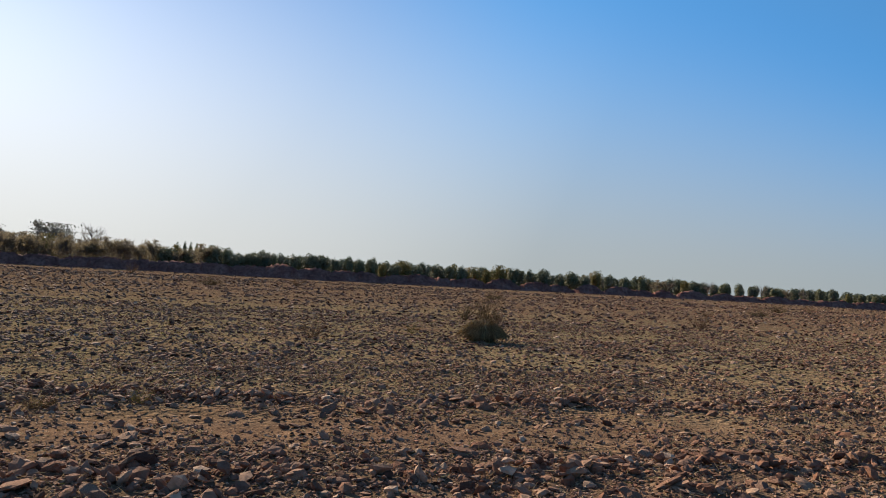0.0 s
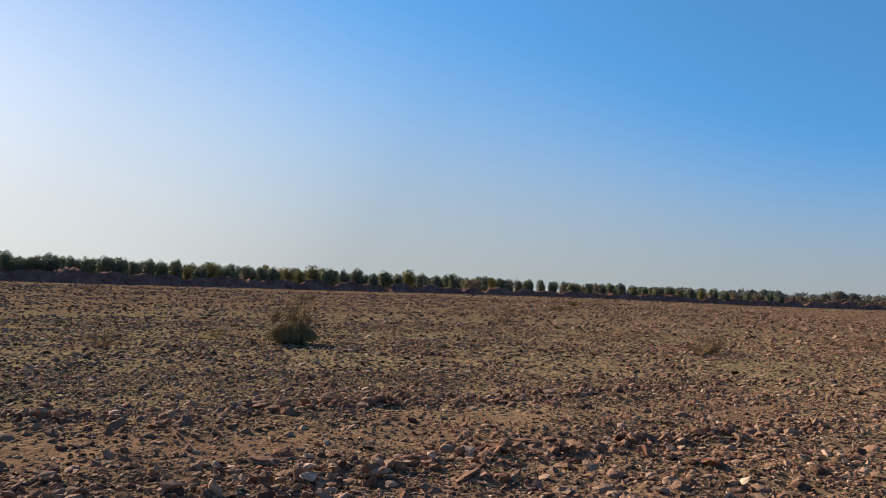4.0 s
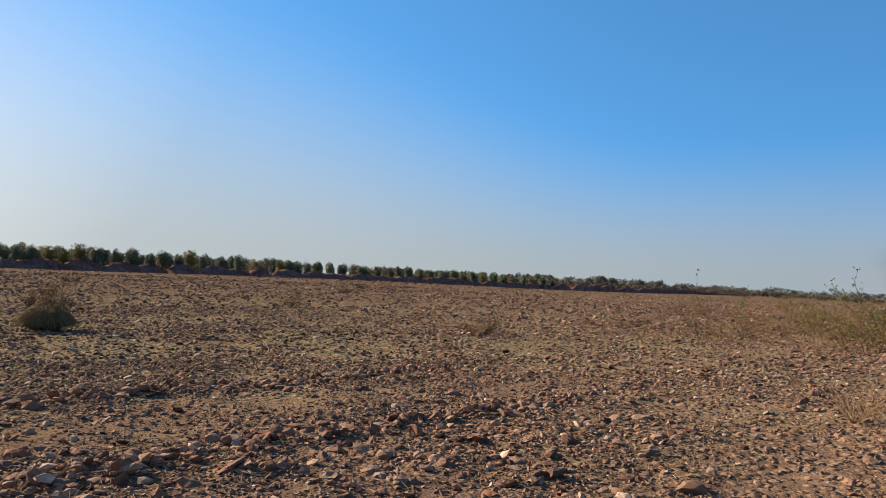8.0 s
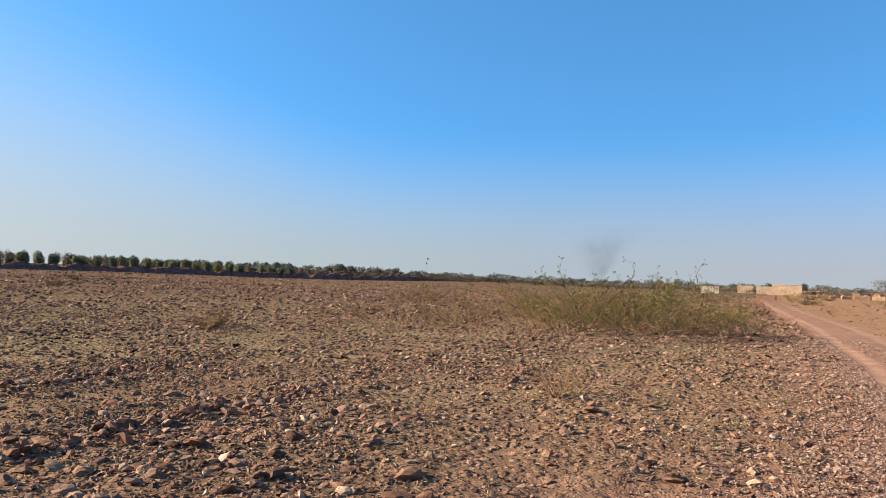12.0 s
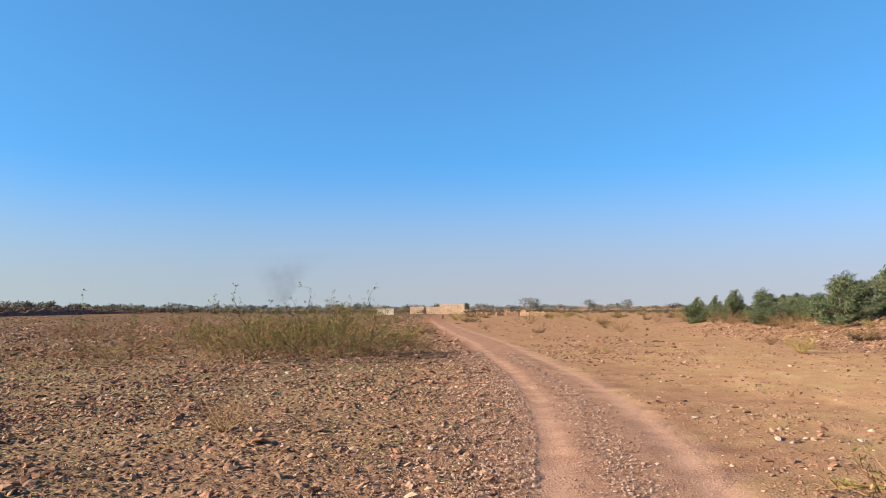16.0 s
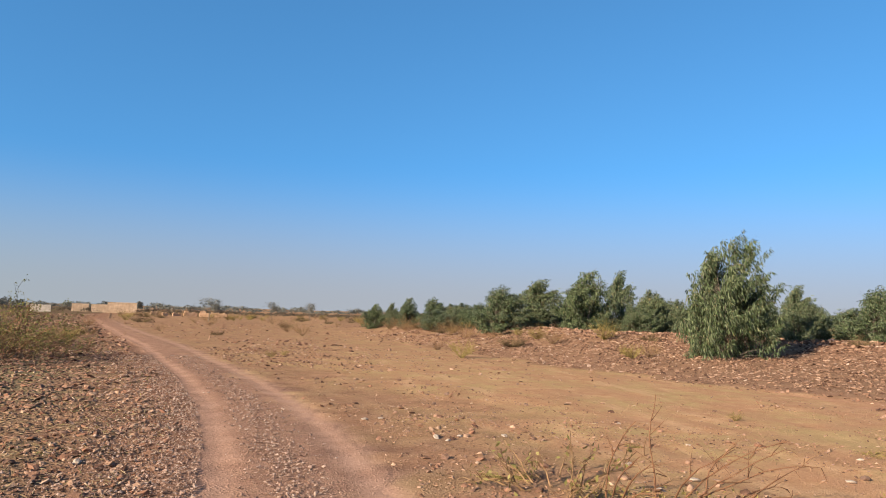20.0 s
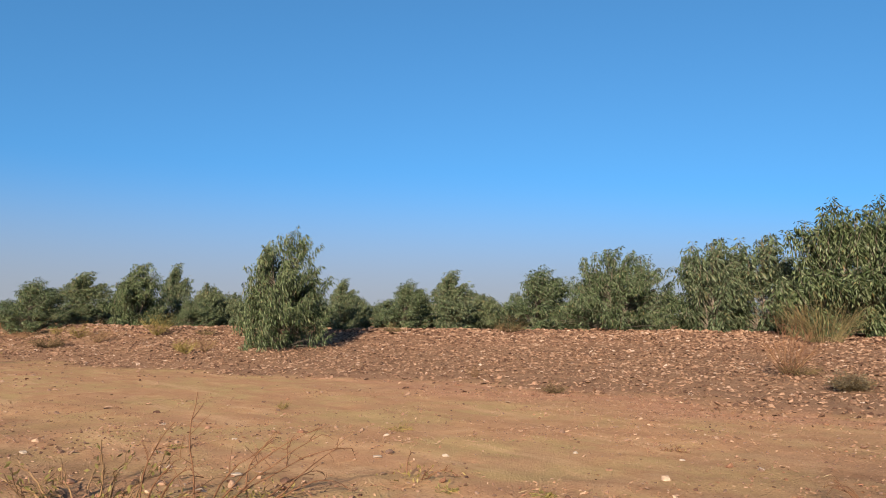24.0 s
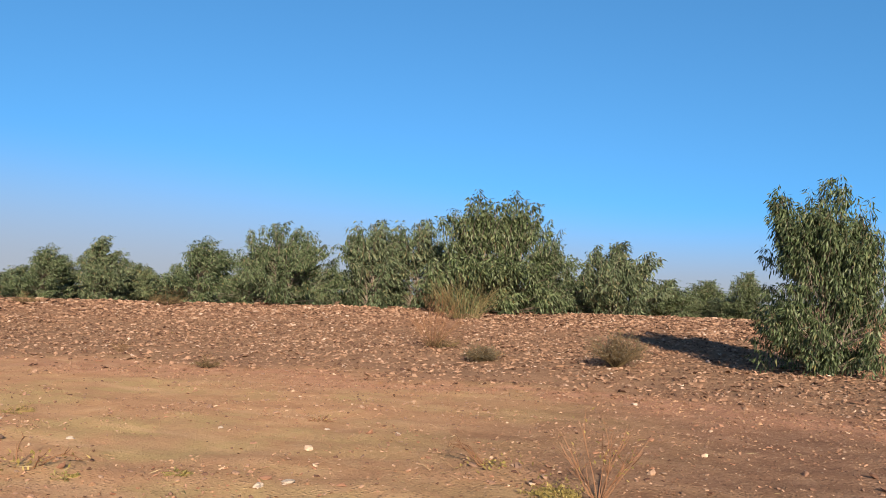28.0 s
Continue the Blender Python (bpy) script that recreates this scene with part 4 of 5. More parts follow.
def far_woods():
    """The low woods along the horizon: domes in haze-greyed leaf colour and a darker hedge before them."""
    r = np.random.default_rng(8)
    for name, label, material, step, near, far, tops, spread in (
            ("far_woods", "distant low woods along the horizon, haze painted into the leaves", HAZED_LEAF, 0.24, 330, 560, [0.50, 0.46, 0.42, 0.20, 0.10, 0.06, 0.04, 0.02, 0.06], 0.20),
            ("far_hedge", "dark brown scrub hedge along the far edge of the plain", HEDGE_LEAF, 0.20, 225, 300, [0.18, 0.18, 0.15, 0.05, -0.2, -0.24, -0.26, -0.28, -0.28], 0.08)):
        pos, out, size = [], [], []
        for a in np.arange(29, 106, step):
            D = r.uniform(near, far)
            el = np.interp(a, [28, 36, 44, 52, 60, 70, 80, 92, 104], tops) + 0.5 * spread * math.sin(a * 2.3) * math.sin(a * 0.9 + 1) + r.uniform(-spread, spread) * 0.8
            x, y = D * math.sin(radians(a)), D * math.cos(radians(a))
            g = float(terrain(x, y, False))
            hgt = max(1.65 + D * math.tan(radians(el)) - g, 1.0)
            w = hgt * r.uniform(0.5, 1.0) + r.uniform(0, 2.5)
            p, o = lobes((x, y, g + 0.5 * hgt), np.array((w, w, 0.5 * hgt)), 9, 14, r, g, (0.25, 0.55))
            pos.append(p)
            out.append(o)
            size.append(np.full(len(p), 0.24 * hgt))
        pos, out, size = np.concatenate(pos), np.concatenate(out), np.concatenate(size)
        n = len(pos)
        v, f = shell(pos, out, size * r.uniform(0.7, 1.4, n), size * 0.7, r, 0.3)
        tagged(new(name, mesh_np(name, v, f, material)), label, "woods", kind="stuff")


far_woods()


# ---- shrubs and weeds ----
def shrub(name, label, category, group, seed, height, width, stems, material, leafy=0, leaf_material=None, leaf=0.05, up=0.8, fork=2, thick=0.006, droop=0.25, roots=0.04):
    """Thin stems that fan out from one root, forked, with or without small leaves."""
    r = np.random.default_rng(seed)
    ob = thing(name, label, category, group)
    lines, pos = [], []
    for k in range(stems):
        a, q = r.uniform(0, 2 * math.pi), math.sqrt(r.uniform(0, 1))
        d = np.array((math.cos(a) * q * width / height, math.sin(a) * q * width / height, up * r.uniform(0.7, 1.2)))
        o = roots * math.sqrt(r.uniform(0, 1)) if roots > 0.1 else roots
        c = curve((math.cos(a) * o * width, math.sin(a) * o * width, -0.02), d, height * r.uniform(0.55, 1.1), 6, droop, r, 0.07)
        c[:, 2] = np.maximum(c[:, 2], 0.01)
        lines.append((c, thick, thick * 0.35))
        pos += [c[3], c[4], c[5]]
        for j in range(fork):
            b = curve(c[r.integers(2, 5)], d + r.normal(0, 0.45, 3), height * r.uniform(0.2, 0.45), 4, droop, r, 0.1)
            b[:, 2] = np.maximum(b[:, 2], 0.01)
            lines.append((b, thick * 0.6, thick * 0.25))
            pos += [b[1], b[2], b[3]]
    if stems <= 24:
        for k in range(stems):
            child("stalk", mesh_np("stalk", *tubes(lines[k * (fork + 1):(k + 1) * (fork + 1)], 3), material), ob)
    else:
        child("stalk_fan", mesh_np("stalk_fan", *tubes(lines, 3), material), ob)
    if leafy:
        pos = np.array(pos)
        q = pos[r.integers(0, len(pos), leafy)] + r.normal(0, 0.05 * width, (leafy, 3))
        q[:, 2] = np.maximum(q[:, 2], 0.01)
        v, f = leaves(q, unit(r.normal(size=(leafy, 3)) + (0, 0, 0.4)), leaf * r.uniform(0.6, 1.3, leafy), leaf * 0.4 * r.uniform(0.6, 1.3, leafy), r)
        child("foliage", mesh_np("foliage", v, f, leaf_material or material), ob)
    return ob


def set_down(ob, x, y, turn=0.0, size=1.0):
    ob.matrix_world = pose(x, y, float(terrain(x, y)) - 0.01, 0, 0, turn) @ Matrix.Diagonal((size, size, size, 1))
    return ob


# the round tussock alone in the field
def grass_tussock(label, seed, radius, height, blades, x, y):
    """A dome of long dry blades that rise from a broad root and arch over to the ground, over a dark dead heart."""
    r = np.random.default_rng(seed)
    ob = thing("tussock", label, "tussock")
    for name, n, k, material, note in (("blade_dome", blades, 1.0, TUSSOCK, ""), ("heart", blades // 2, 0.66, DARK_STEM, "dark dead heart of the tussock")):
        lines = []
        for _ in range(n):
            a, q = r.uniform(0, 2 * math.pi), math.sqrt(r.uniform(0.02, 1))
            root = 0.45 * radius * q
            reach = radius * k * (0.25 + 0.75 * q) * r.uniform(0.75, 1.12) - root
            top = height * k * (1.05 - 0.35 * q * q) * r.uniform(0.7, 1.1)
            side = r.normal(0, 0.12)
            u = np.linspace(0, 1, 7)
            out = root + reach * u ** 1.25
            z = top * (2.5 * u - 1.5 * u ** 2 - 0.75 * q * u ** 3) / 1.05
            lines.append((np.stack([out * np.cos(a + side * u), out * np.sin(a + side * u), np.maximum(z, 0.0) - 0.01], -1), 0.0065, 0.002))
        tagged(child(name, mesh_np(name, *tubes(lines, 3), material), ob, note), kind="stuff")
    return set_down(ob, x, y)


grass_tussock("round dark tussock of dry grass alone on the stony field", 51, 0.72, 0.58, 1700, 1.12, 19.9)
set_down(shrub("dry_shrub", "brown twiggy shrub rising behind the tussock", "shrub", "", 52, 1.2, 0.3, 46, DARK_STEM, 700, DARK_STEM, 0.05, 0.95, 4, 0.006, 0.3, 0.3), 1.32, 20.6)
set_down(shrub("dry_shrub", "small bare brown shrub beyond the tussock", "shrub", "", 53, 0.7, 0.5, 40, DARK_STEM, 200, DARK_STEM, 0.05, 0.9, 4, 0.007, 0.3), 1.0, 31.0)

DRY = [
    shrub("dry_shrub", "sparse rust-brown dry shrub on stony ground", "shrub", "dry shrubs", 61, 0.6, 0.5, 34, DRY_STEM, 160, DRY_STEM, 0.035, 0.8, 3, 0.0045),
    shrub("dry_shrub", "sparse olive dry shrub on stony ground", "shrub", "dry shrubs", 62, 0.6, 0.55, 40, OLIVE_STEM, 260, OLIVE_STEM, 0.04, 0.8, 3, 0.0045),
    shrub("dry_shrub", "low dark twiggy shrub on stony ground", "shrub", "dry shrubs", 63, 0.45, 0.55, 60, DARK_STEM, 320, DARK_STEM, 0.045, 0.55, 3, 0.005),
]
# x, y, height, kind
DRY_PLAN = [
    (12.6, 18.9, 0.5, 2), (12.0, 18.3, 0.65, 0), (13.2, 19.4, 0.75, 0), (-3.1, 18.2, 0.55, 0), (-0.8, 21.8, 0.4, 1), (-3.4, 8.7, 0.22, 1), (-4.2, 8.0, 0.22, 2),
    (11.4, 33.0, 0.8, 0), (30.3, 62.0, 0.9, 0), (27.0, 60, 0.9, 2), (-17, 55, 0.9, 2), (-12, 62, 1.1, 0), (-30, 72, 1.2, 0), (4, 58, 0.8, 2), (16, 45, 0.7, 0), (22, 52, 0.7, 2),
    (9.8, 5.8, 0.62, 0), (27.5, 2.4, 0.35, 1), (28.6, 2.0, 0.3, 1), (53.5, 12.1, 0.7, 0), (47.3, 7.4, 0.5, 2), (62, 19.4, 0.9, 0), (64, -2.8, 0.6, 2), (50, 2.5, 1.0, 0), (58, 4, 1.3, 0),
    (35.4, -4.4, 0.55, 0), (29.5, -4.6, 0.9, 1), (13.0, -6.7, 0.2, 1), (45, 14, 0.7, 2), (40, 13.2, 0.8, 1), (36, 12.0, 0.9, 1), (72, 12, 1.0, 0), (80, 20, 1.2, 2), (70, 5, 0.8, 2), (90, 8, 1.1, 0),
    (22.5, -22.0, 0.8, 2), (25.5, -18.3, 0.5, 2), (38.5, -7.6, 0.6, 0), (48.0, -6.3, 0.8, 0), (46.0, -6.0, 0.8, 2), (52.0, -4.4, 0.9, 0),
    (9.0, -17.9, 0.5, 2), (15.5, -13.6, 0.35, 0), (11.8, -12.5, 0.35, 2),
]
r4 = np.random.default_rng(17)
for _ in range(46):
    x = r4.uniform(26, 72)
    DRY_PLAN.append((x, float(np.interp(x, FOOT_X, FOOT_Y)) - r4.uniform(2.5, 8.0), r4.uniform(0.5, 1.2), int(r4.integers(0, 3))))
for _ in range(70):
    a, D = radians(r4.uniform(74, 99)), r4.uniform(80, 210)
    DRY_PLAN.append((D * math.sin(a), D * math.cos(a), r4.uniform(0.6, 1.5) * (0.6 + D / 300), int(r4.integers(0, 3))))
for n, (x, y, h, k) in enumerate(DRY_PLAN):
    own = (0.6, 0.6, 0.45)[k]
    copy_thing(DRY[k], pose(x, y, float(terrain(x, y)) - 0.01, 0, 0, n * 71) @ Matrix.Scale(h / own, 4))
for o in DRY:
    gone(o)

# the three shrubs on the slope of the bank
set_down(shrub("broom_shrub", "wide fan of orange-brown dry stems on the stone slope", "shrub", "", 71, 1.35, 1.3, 40, RUST_STEM, 0, None, 0.05, 0.75, 3, 0.0075, 0.1), 9.3, -17.9)
set_down(shrub("reed_clump", "yellow-brown clump of tall reedy stems under the eucalyptus", "shrub", "", 72, 1.7, 1.15, 150, REED, 0, None, 0.22, 0.9, 1, 0.007, 0.7, 0.5), 11.6, -25.3)
set_down(shrub("reed_clump", "bundle of bare reddish stems beside the reeds", "shrub", "", 75, 1.25, 0.7, 22, RUST_STEM, 0, None, 0.1, 1.0, 2, 0.006, 0.05, 0.09), 12.4, -25.0)
set_down(shrub("low_shrub", "small dark olive shrub on the stone slope", "shrub", "low shrubs on the slope", 73, 0.5, 0.5, 130, DARK_STEM, 1500, BROWN_LEAF, 0.05, 0.6, 3, 0.005, 0.5), 7.4, -16.6)
set_down(shrub("low_shrub", "rounded olive-brown shrub with a short shadow on the slope", "shrub", "low shrubs on the slope", 74, 0.85, 0.7, 150, DARK_STEM, 2000, BROWN_LEAF, 0.05, 0.75, 3, 0.005, 0.55), 4.3, -16.4)

# the wide patch of thorny brush beside the track
def thorn_brush(label, seed, height, width, mains, leafy, leaf_material, stem_material, group="thorny brush beside the track"):
    """An open thorny bush: arching main stems, side branches, twigs, and tiny leaves gathered on the twigs."""
    r = np.random.default_rng(seed)
    ob = thing("thorn_brush", label, "shrub", group)
    for k in range(mains):
        a, lean = r.uniform(0, 2 * math.pi), r.uniform(0.3, 1.5)
        o = width * 0.45 * math.sqrt(r.uniform(0, 1))
        d = np.array((math.cos(a) * lean, math.sin(a) * lean, 1.0))
        c = curve((math.cos(a) * o, math.sin(a) * o, -0.02), d, height * r.uniform(0.7, 1.15) * math.hypot(1, 0.5 * lean), 8, 0.55, r, 0.12)
        c[:, 2] = np.maximum(c[:, 2], 0.02)
        twigs, pos = [(c, 0.010, 0.004)], []
        for j in range(5):
            b = curve(c[r.integers(2, 8)], unit(d) + r.normal(0, 0.5, 3), height * r.uniform(0.22, 0.42), 5, 0.2, r, 0.16)
            b[:, 2] = np.maximum(b[:, 2], 0.03)
            twigs.append((b, 0.006, 0.003))
            pos += [b[2], b[3], b[4]]
            for q in range(3):
                e = curve(b[r.integers(1, 5)], unit(b[4] - b[0]) + r.normal(0, 0.6, 3), height * r.uniform(0.08, 0.2), 3, 0.1, r, 0.15)
                twigs.append((e, 0.004, 0.002))
                pos += [e[1], e[2], e[2]]
        stem = child("stem", mesh_np("stem", *tubes(twigs, 3), stem_material), ob)
        n = max(leafy // mains, 8)
        pos = np.array(pos)
        q = pos[r.integers(0, len(pos), n)] + r.normal(0, 0.035, (n, 3))
        q[:, 2] = np.maximum(q[:, 2], 0.02)
        v, f = leaves(q, unit(r.normal(size=(n, 3)) + (0, 0, 0.3)), 0.062 * r.uniform(0.6, 1.3, n), 0.03 * r.uniform(0.6, 1.3, n), r)
        child("foliage", mesh_np("foliage", v, f, leaf_material), stem)
    return ob


BRUSH = [
    thorn_brush("thin yellow-olive thorny brush with tiny leaves", 81, 1.2, 1.5, 7, 560, BRUSH_LEAF, RUST_STEM),
    thorn_brush("thin rusty thorny brush, nearly leafless", 82, 1.2, 1.6, 8, 240, DRY_STEM, RUST_STEM),
    thorn_brush("taller brush with fresh green leaves at the tips", 83, 1.6, 1.4, 8, 760, BRUSH_GREEN, DARK_STEM),
]
BRUSH_PLAN = [(21.4, 12.3, 1.3, 0), (22.4, 10.4, 1.55, 2), (23.4, 9.2, 1.45, 0), (24.4, 10.2, 1.75, 2), (25.2, 8.6, 1.2, 1), (20.6, 14.4, 1.2, 0), (20.0, 16.2, 1.1, 1), (22.6, 14.2, 1.3, 0),
              (24.0, 12.4, 1.6, 2), (26.5, 10.6, 1.5, 0), (26.0, 13.2, 1.4, 0), (22.8, 18.6, 1.1, 1), (24.8, 20.6, 1.1, 1), (27.0, 17.0, 1.2, 0), (28.5, 12.0, 1.5, 2), (18.6, 18.0, 0.9, 1),
              (23.6, 11.2, 1.1, 1), (25.4, 11.6, 1.2, 0), (21.8, 11.2, 0.9, 1), (29.5, 14.5, 1.5, 0), (30.5, 10.8, 1.2, 0), (24.9, 7.9, 0.8, 0), (26.8, 8.4, 0.9, 1), (20.8, 19.6, 1.0, 1), (31.5, 18.5, 1.3, 0), (28.6, 22.0, 1.2, 1), (19.6, 20.8, 0.9, 0), (17.2, 16.6, 0.6, 1),
              (19.4, 17.4, 1.1, 0), (18.2, 19.6, 1.0, 0), (20.4, 18.2, 1.2, 0), (21.6, 16.6, 1.3, 0), (22.0, 20.4, 1.2, 0), (23.8, 17.4, 1.3, 0), (25.4, 15.6, 1.4, 0), (24.2, 23.0, 1.2, 1), (26.6, 20.4, 1.3, 0),
              (21.0, 22.8, 1.0, 1), (20.2, 13.2, 1.0, 0), (19.0, 15.2, 0.8, 0), (23.0, 15.6, 1.2, 1), (27.4, 15.2, 1.5, 0), (25.2, 13.8, 1.4, 1), (28.8, 18.8, 1.3, 0), (29.8, 16.4, 1.4, 1), (22.0, 12.8, 1.2, 0), (23.2, 13.2, 1.2, 0), (27.6, 11.4, 1.4, 1)]
BRUSH_PLAN += [(22.2, 11.8, 1.75, 2), (22.9, 11.0, 1.9, 2), (23.6, 10.3, 1.6, 0), (24.6, 9.4, 1.6, 2)]
r5 = np.random.default_rng(23)
for _ in range(70):
    a, D = radians(r5.uniform(47, 68.5)), r5.uniform(27, 62)
    BRUSH_PLAN.append((D * math.sin(a), D * math.cos(a), r5.uniform(0.7, 1.3), int(r5.choice(3, p=(0.45, 0.4, 0.15)))))
for n, (x, y, h, k) in enumerate(BRUSH_PLAN):
    far_left = math.degrees(math.atan2(x, y)) < 57
    if far_left and n % 4 < 3:
        h, k = h * 0.72, 1
    if far_left and n % 5 == 0:
        continue
    h = h * (0.86 + 0.26 * math.sin(n * 2.4)) / (1.2, 1.2, 1.6)[k]
    copy_thing(BRUSH[k], pose(x, y, float(terrain(x, y)) - 0.01, 0, 0, n * 83) @ Matrix.Diagonal((h * 1.15, h * 1.15, h, 1)))
for o in BRUSH:
    gone(o)
for n, (a, D, el) in enumerate(((49.1, 27, 1.0), (52.2, 27, 0.85), (61.9, 26, 0.4), (66.6, 27, 0.28), (56.4, 28, 0.3), (64.3, 29, 0.3))):
    x, y = D * math.sin(radians(a)), D * math.cos(radians(a))
    h = 1.65 + D * math.tan(radians(el)) - float(terrain(x, y))
    set_down(shrub("tall_weed", "tall thin weed stalk with a few green leaves on top", "weed", "tall weeds in the brush", 90 + n, h, 0.16, 4, OLIVE_STEM, 46, GREEN_BLADE, 0.11, 1.0, 1, 0.006, 0.1), x, y)

def arching_weed(label, seed, length, stems, lean, x, y):
    """A thorny weed: a few long woody stems that rise and arch over, with short bent twigs, out of a dry tangle."""
    r = np.random.default_rng(seed)
    ob = thing("thorny_weed", label, "weed", "thorny weeds on the dirt")
    tangle = []
    for k in range(stems):
        a = r.uniform(0, 2 * math.pi)
        way = np.array((math.cos(a) * 0.7 + lean[0], math.sin(a) * 0.7 + lean[1], r.uniform(0.8, 1.5)))
        c = curve((0.12 * math.cos(a), 0.12 * math.sin(a), -0.02), way, length * r.uniform(0.55, 1.1), 9, r.uniform(0.7, 1.6), r, 0.10)
        c[:, 2] = np.maximum(c[:, 2], 0.02)
        lines = [(c, 0.0085, 0.003)]
        for j in range(5):
            b = curve(c[r.integers(3, 9)], unit(c[-1] - c[0]) + r.normal(0, 0.7, 3), length * r.uniform(0.08, 0.24), 4, 0.3, r, 0.2)
            b[:, 2] = np.maximum(b[:, 2], 0.02)
            lines.append((b, 0.0042, 0.0018))
        child("stem", mesh_np("stem", *tubes(lines, 4), RUST_STEM, True), ob)
    for k in range(26):
        a = r.uniform(0, 2 * math.pi)
        b = curve((0.3 * r.normal(), 0.3 * r.normal(), 0.01), (math.cos(a), math.sin(a), r.uniform(0.1, 0.6)), length * r.uniform(0.12, 0.32), 5, 0.9, r, 0.25)
        b[:, 2] = np.maximum(b[:, 2], 0.008)
        tangle.append((b, 0.004, 0.002))
    tagged(child("dry_tangle", mesh_np("dry_tangle", *tubes(tangle, 3), DRY_STEM), ob, "dry tangle of fallen twigs at the root"), kind="stuff")
    n = 60
    q = np.stack([r.normal(0, 0.16, n), r.normal(0, 0.16, n), np.abs(r.normal(0.02, 0.05, n)) + 0.01], -1)
    v, f = leaves(q, unit(r.normal(size=(n, 3)) + (0, 0, 0.8)), 0.05 * r.uniform(0.6, 1.3, n), 0.018 * r.uniform(0.6, 1.3, n), r)
    child("foliage", mesh_np("foliage", v, f, OLIVE_STEM), ob)
    return set_down(ob, x, y)


for n, (x, y, length, stems, lean) in enumerate(((7.5, -2.55, 1.15, 5, 0.65), (7.35, -2.95, 1.25, 5, 0.65), (7.15, -3.35, 0.7, 4, 0.5), (3.5, -7.15, 0.5, 3, 0.0), (7.1, -5.0, 0.45, 3, 0.0))):
    arching_weed("thorny weed with long arching reddish stems" if lean else "small dead weed with bare forked twigs", 130 + n, length, stems, (-0.4 * lean, -0.9 * lean), x, y)

set_down(thorn_brush("low tangled olive thorn bush on bare dirt", 140, 0.42, 1.1, 18, 130, BRUSH_LEAF, DRY_STEM, "thorny weeds on the dirt"), 8.0, -2.1)
# sprawling weeds close to the track
for n, (x, y, h, w, k, m) in enumerate(((8.6, -1.75, 0.25, 0.7, 40, 1), (6.54, -4.95, 0.10, 0.3, 30, 3), (5.77, -5.46, 0.10, 0.34, 30, 3), (10.3, -3.8, 0.10, 0.25, 26, 3),
                                        (6.4, -8.6, 0.2, 0.5, 16, 2), (9.9, -6.9, 0.22, 0.5, 20, 1))):
    set_down(shrub("sprawling_weed", ("straw-coloured sprawling weed on bare dirt", "straw-coloured sprawling weed on bare dirt", "thorny weed with long arching reddish stems", "small flat olive weed low on bare dirt")[m], "weed", "sprawling weeds", 110 + n, h, w, k,
                   (STRAW, OLIVE_STEM, RUST_STEM, OLIVE_STEM)[m], (160, 120, 40, 70)[m], (OLIVE_STEM, OLIVE_STEM, OLIVE_STEM, BRUSH_LEAF)[m], 0.03, (0.5, 0.4, 0.7, 0.35)[m], 3, (0.0045, 0.0045, 0.0065, 0.0045)[m], (0.7, 0.7, 1.1, 0.7)[m], 0.09), x, y, n * 40)
set_down(shrub("stalk_weed", "nearly leafless weed with tall pale reddish stalks", "weed", "", 120, 0.70, 0.5, 13, RUST_STEM, 60, OLIVE_STEM, 0.04, 0.9, 3, 0.0055, 0.05), 2.4, -6.6)
set_down(shrub("sprawling_weed", "low mat of green and straw weed on bare dirt", "weed", "sprawling weeds", 121, 0.16, 1.3, 120, OLIVE_STEM, 420, OLIVE_STEM, 0.035, 0.35, 2, 0.004, 0.5), 2.75, -6.6)


# ---- far farm buildings ----
def box(bm, x0, x1, y0, y1, z0, z1):
    return bmesh.ops.create_cube(bm, size=1, matrix=Matrix.LocRotScale(((x0 + x1) / 2, (y0 + y1) / 2, (z0 + z1) / 2), None, (x1 - x0, y1 - y0, z1 - z0)))


def part(name, bm, material, parent, label=""):
    me = bpy.data.meshes.new(name)
    bm.to_mesh(me)
    bm.free()
    me.materials.append(material)
    return child(name, me, parent, label)


def boxes_part(name, dims, material, parent, label="", soft=0.04):
    bm = bmesh.new()
    for d in dims:
        box(bm, *d)
    if soft:
        bmesh.ops.bevel(bm, geom=bm.edges[:], offset=soft, segments=1, affect="EDGES")
    return part(name, bm, material, parent, label)


MUD = varied("ochre_plaster", [(0.3, (0.407, 0.280, 0.179)), (0.7, (0.543, 0.390, 0.263))], 1.2, 0.9, 0.03, "noise", 0.75)
MUD_PALE = varied("pale_plaster", [(0.3, (0.50, 0.41, 0.31)), (0.7, (0.66, 0.57, 0.46))], 1.2, 0.9, 0.03, "noise", 0.8)
BRICK = varied("brick_wall", [(0.3, (0.42, 0.25, 0.15)), (0.7, (0.56, 0.38, 0.24))], 1.5, 0.9, 0.03, "noise", 0.7)


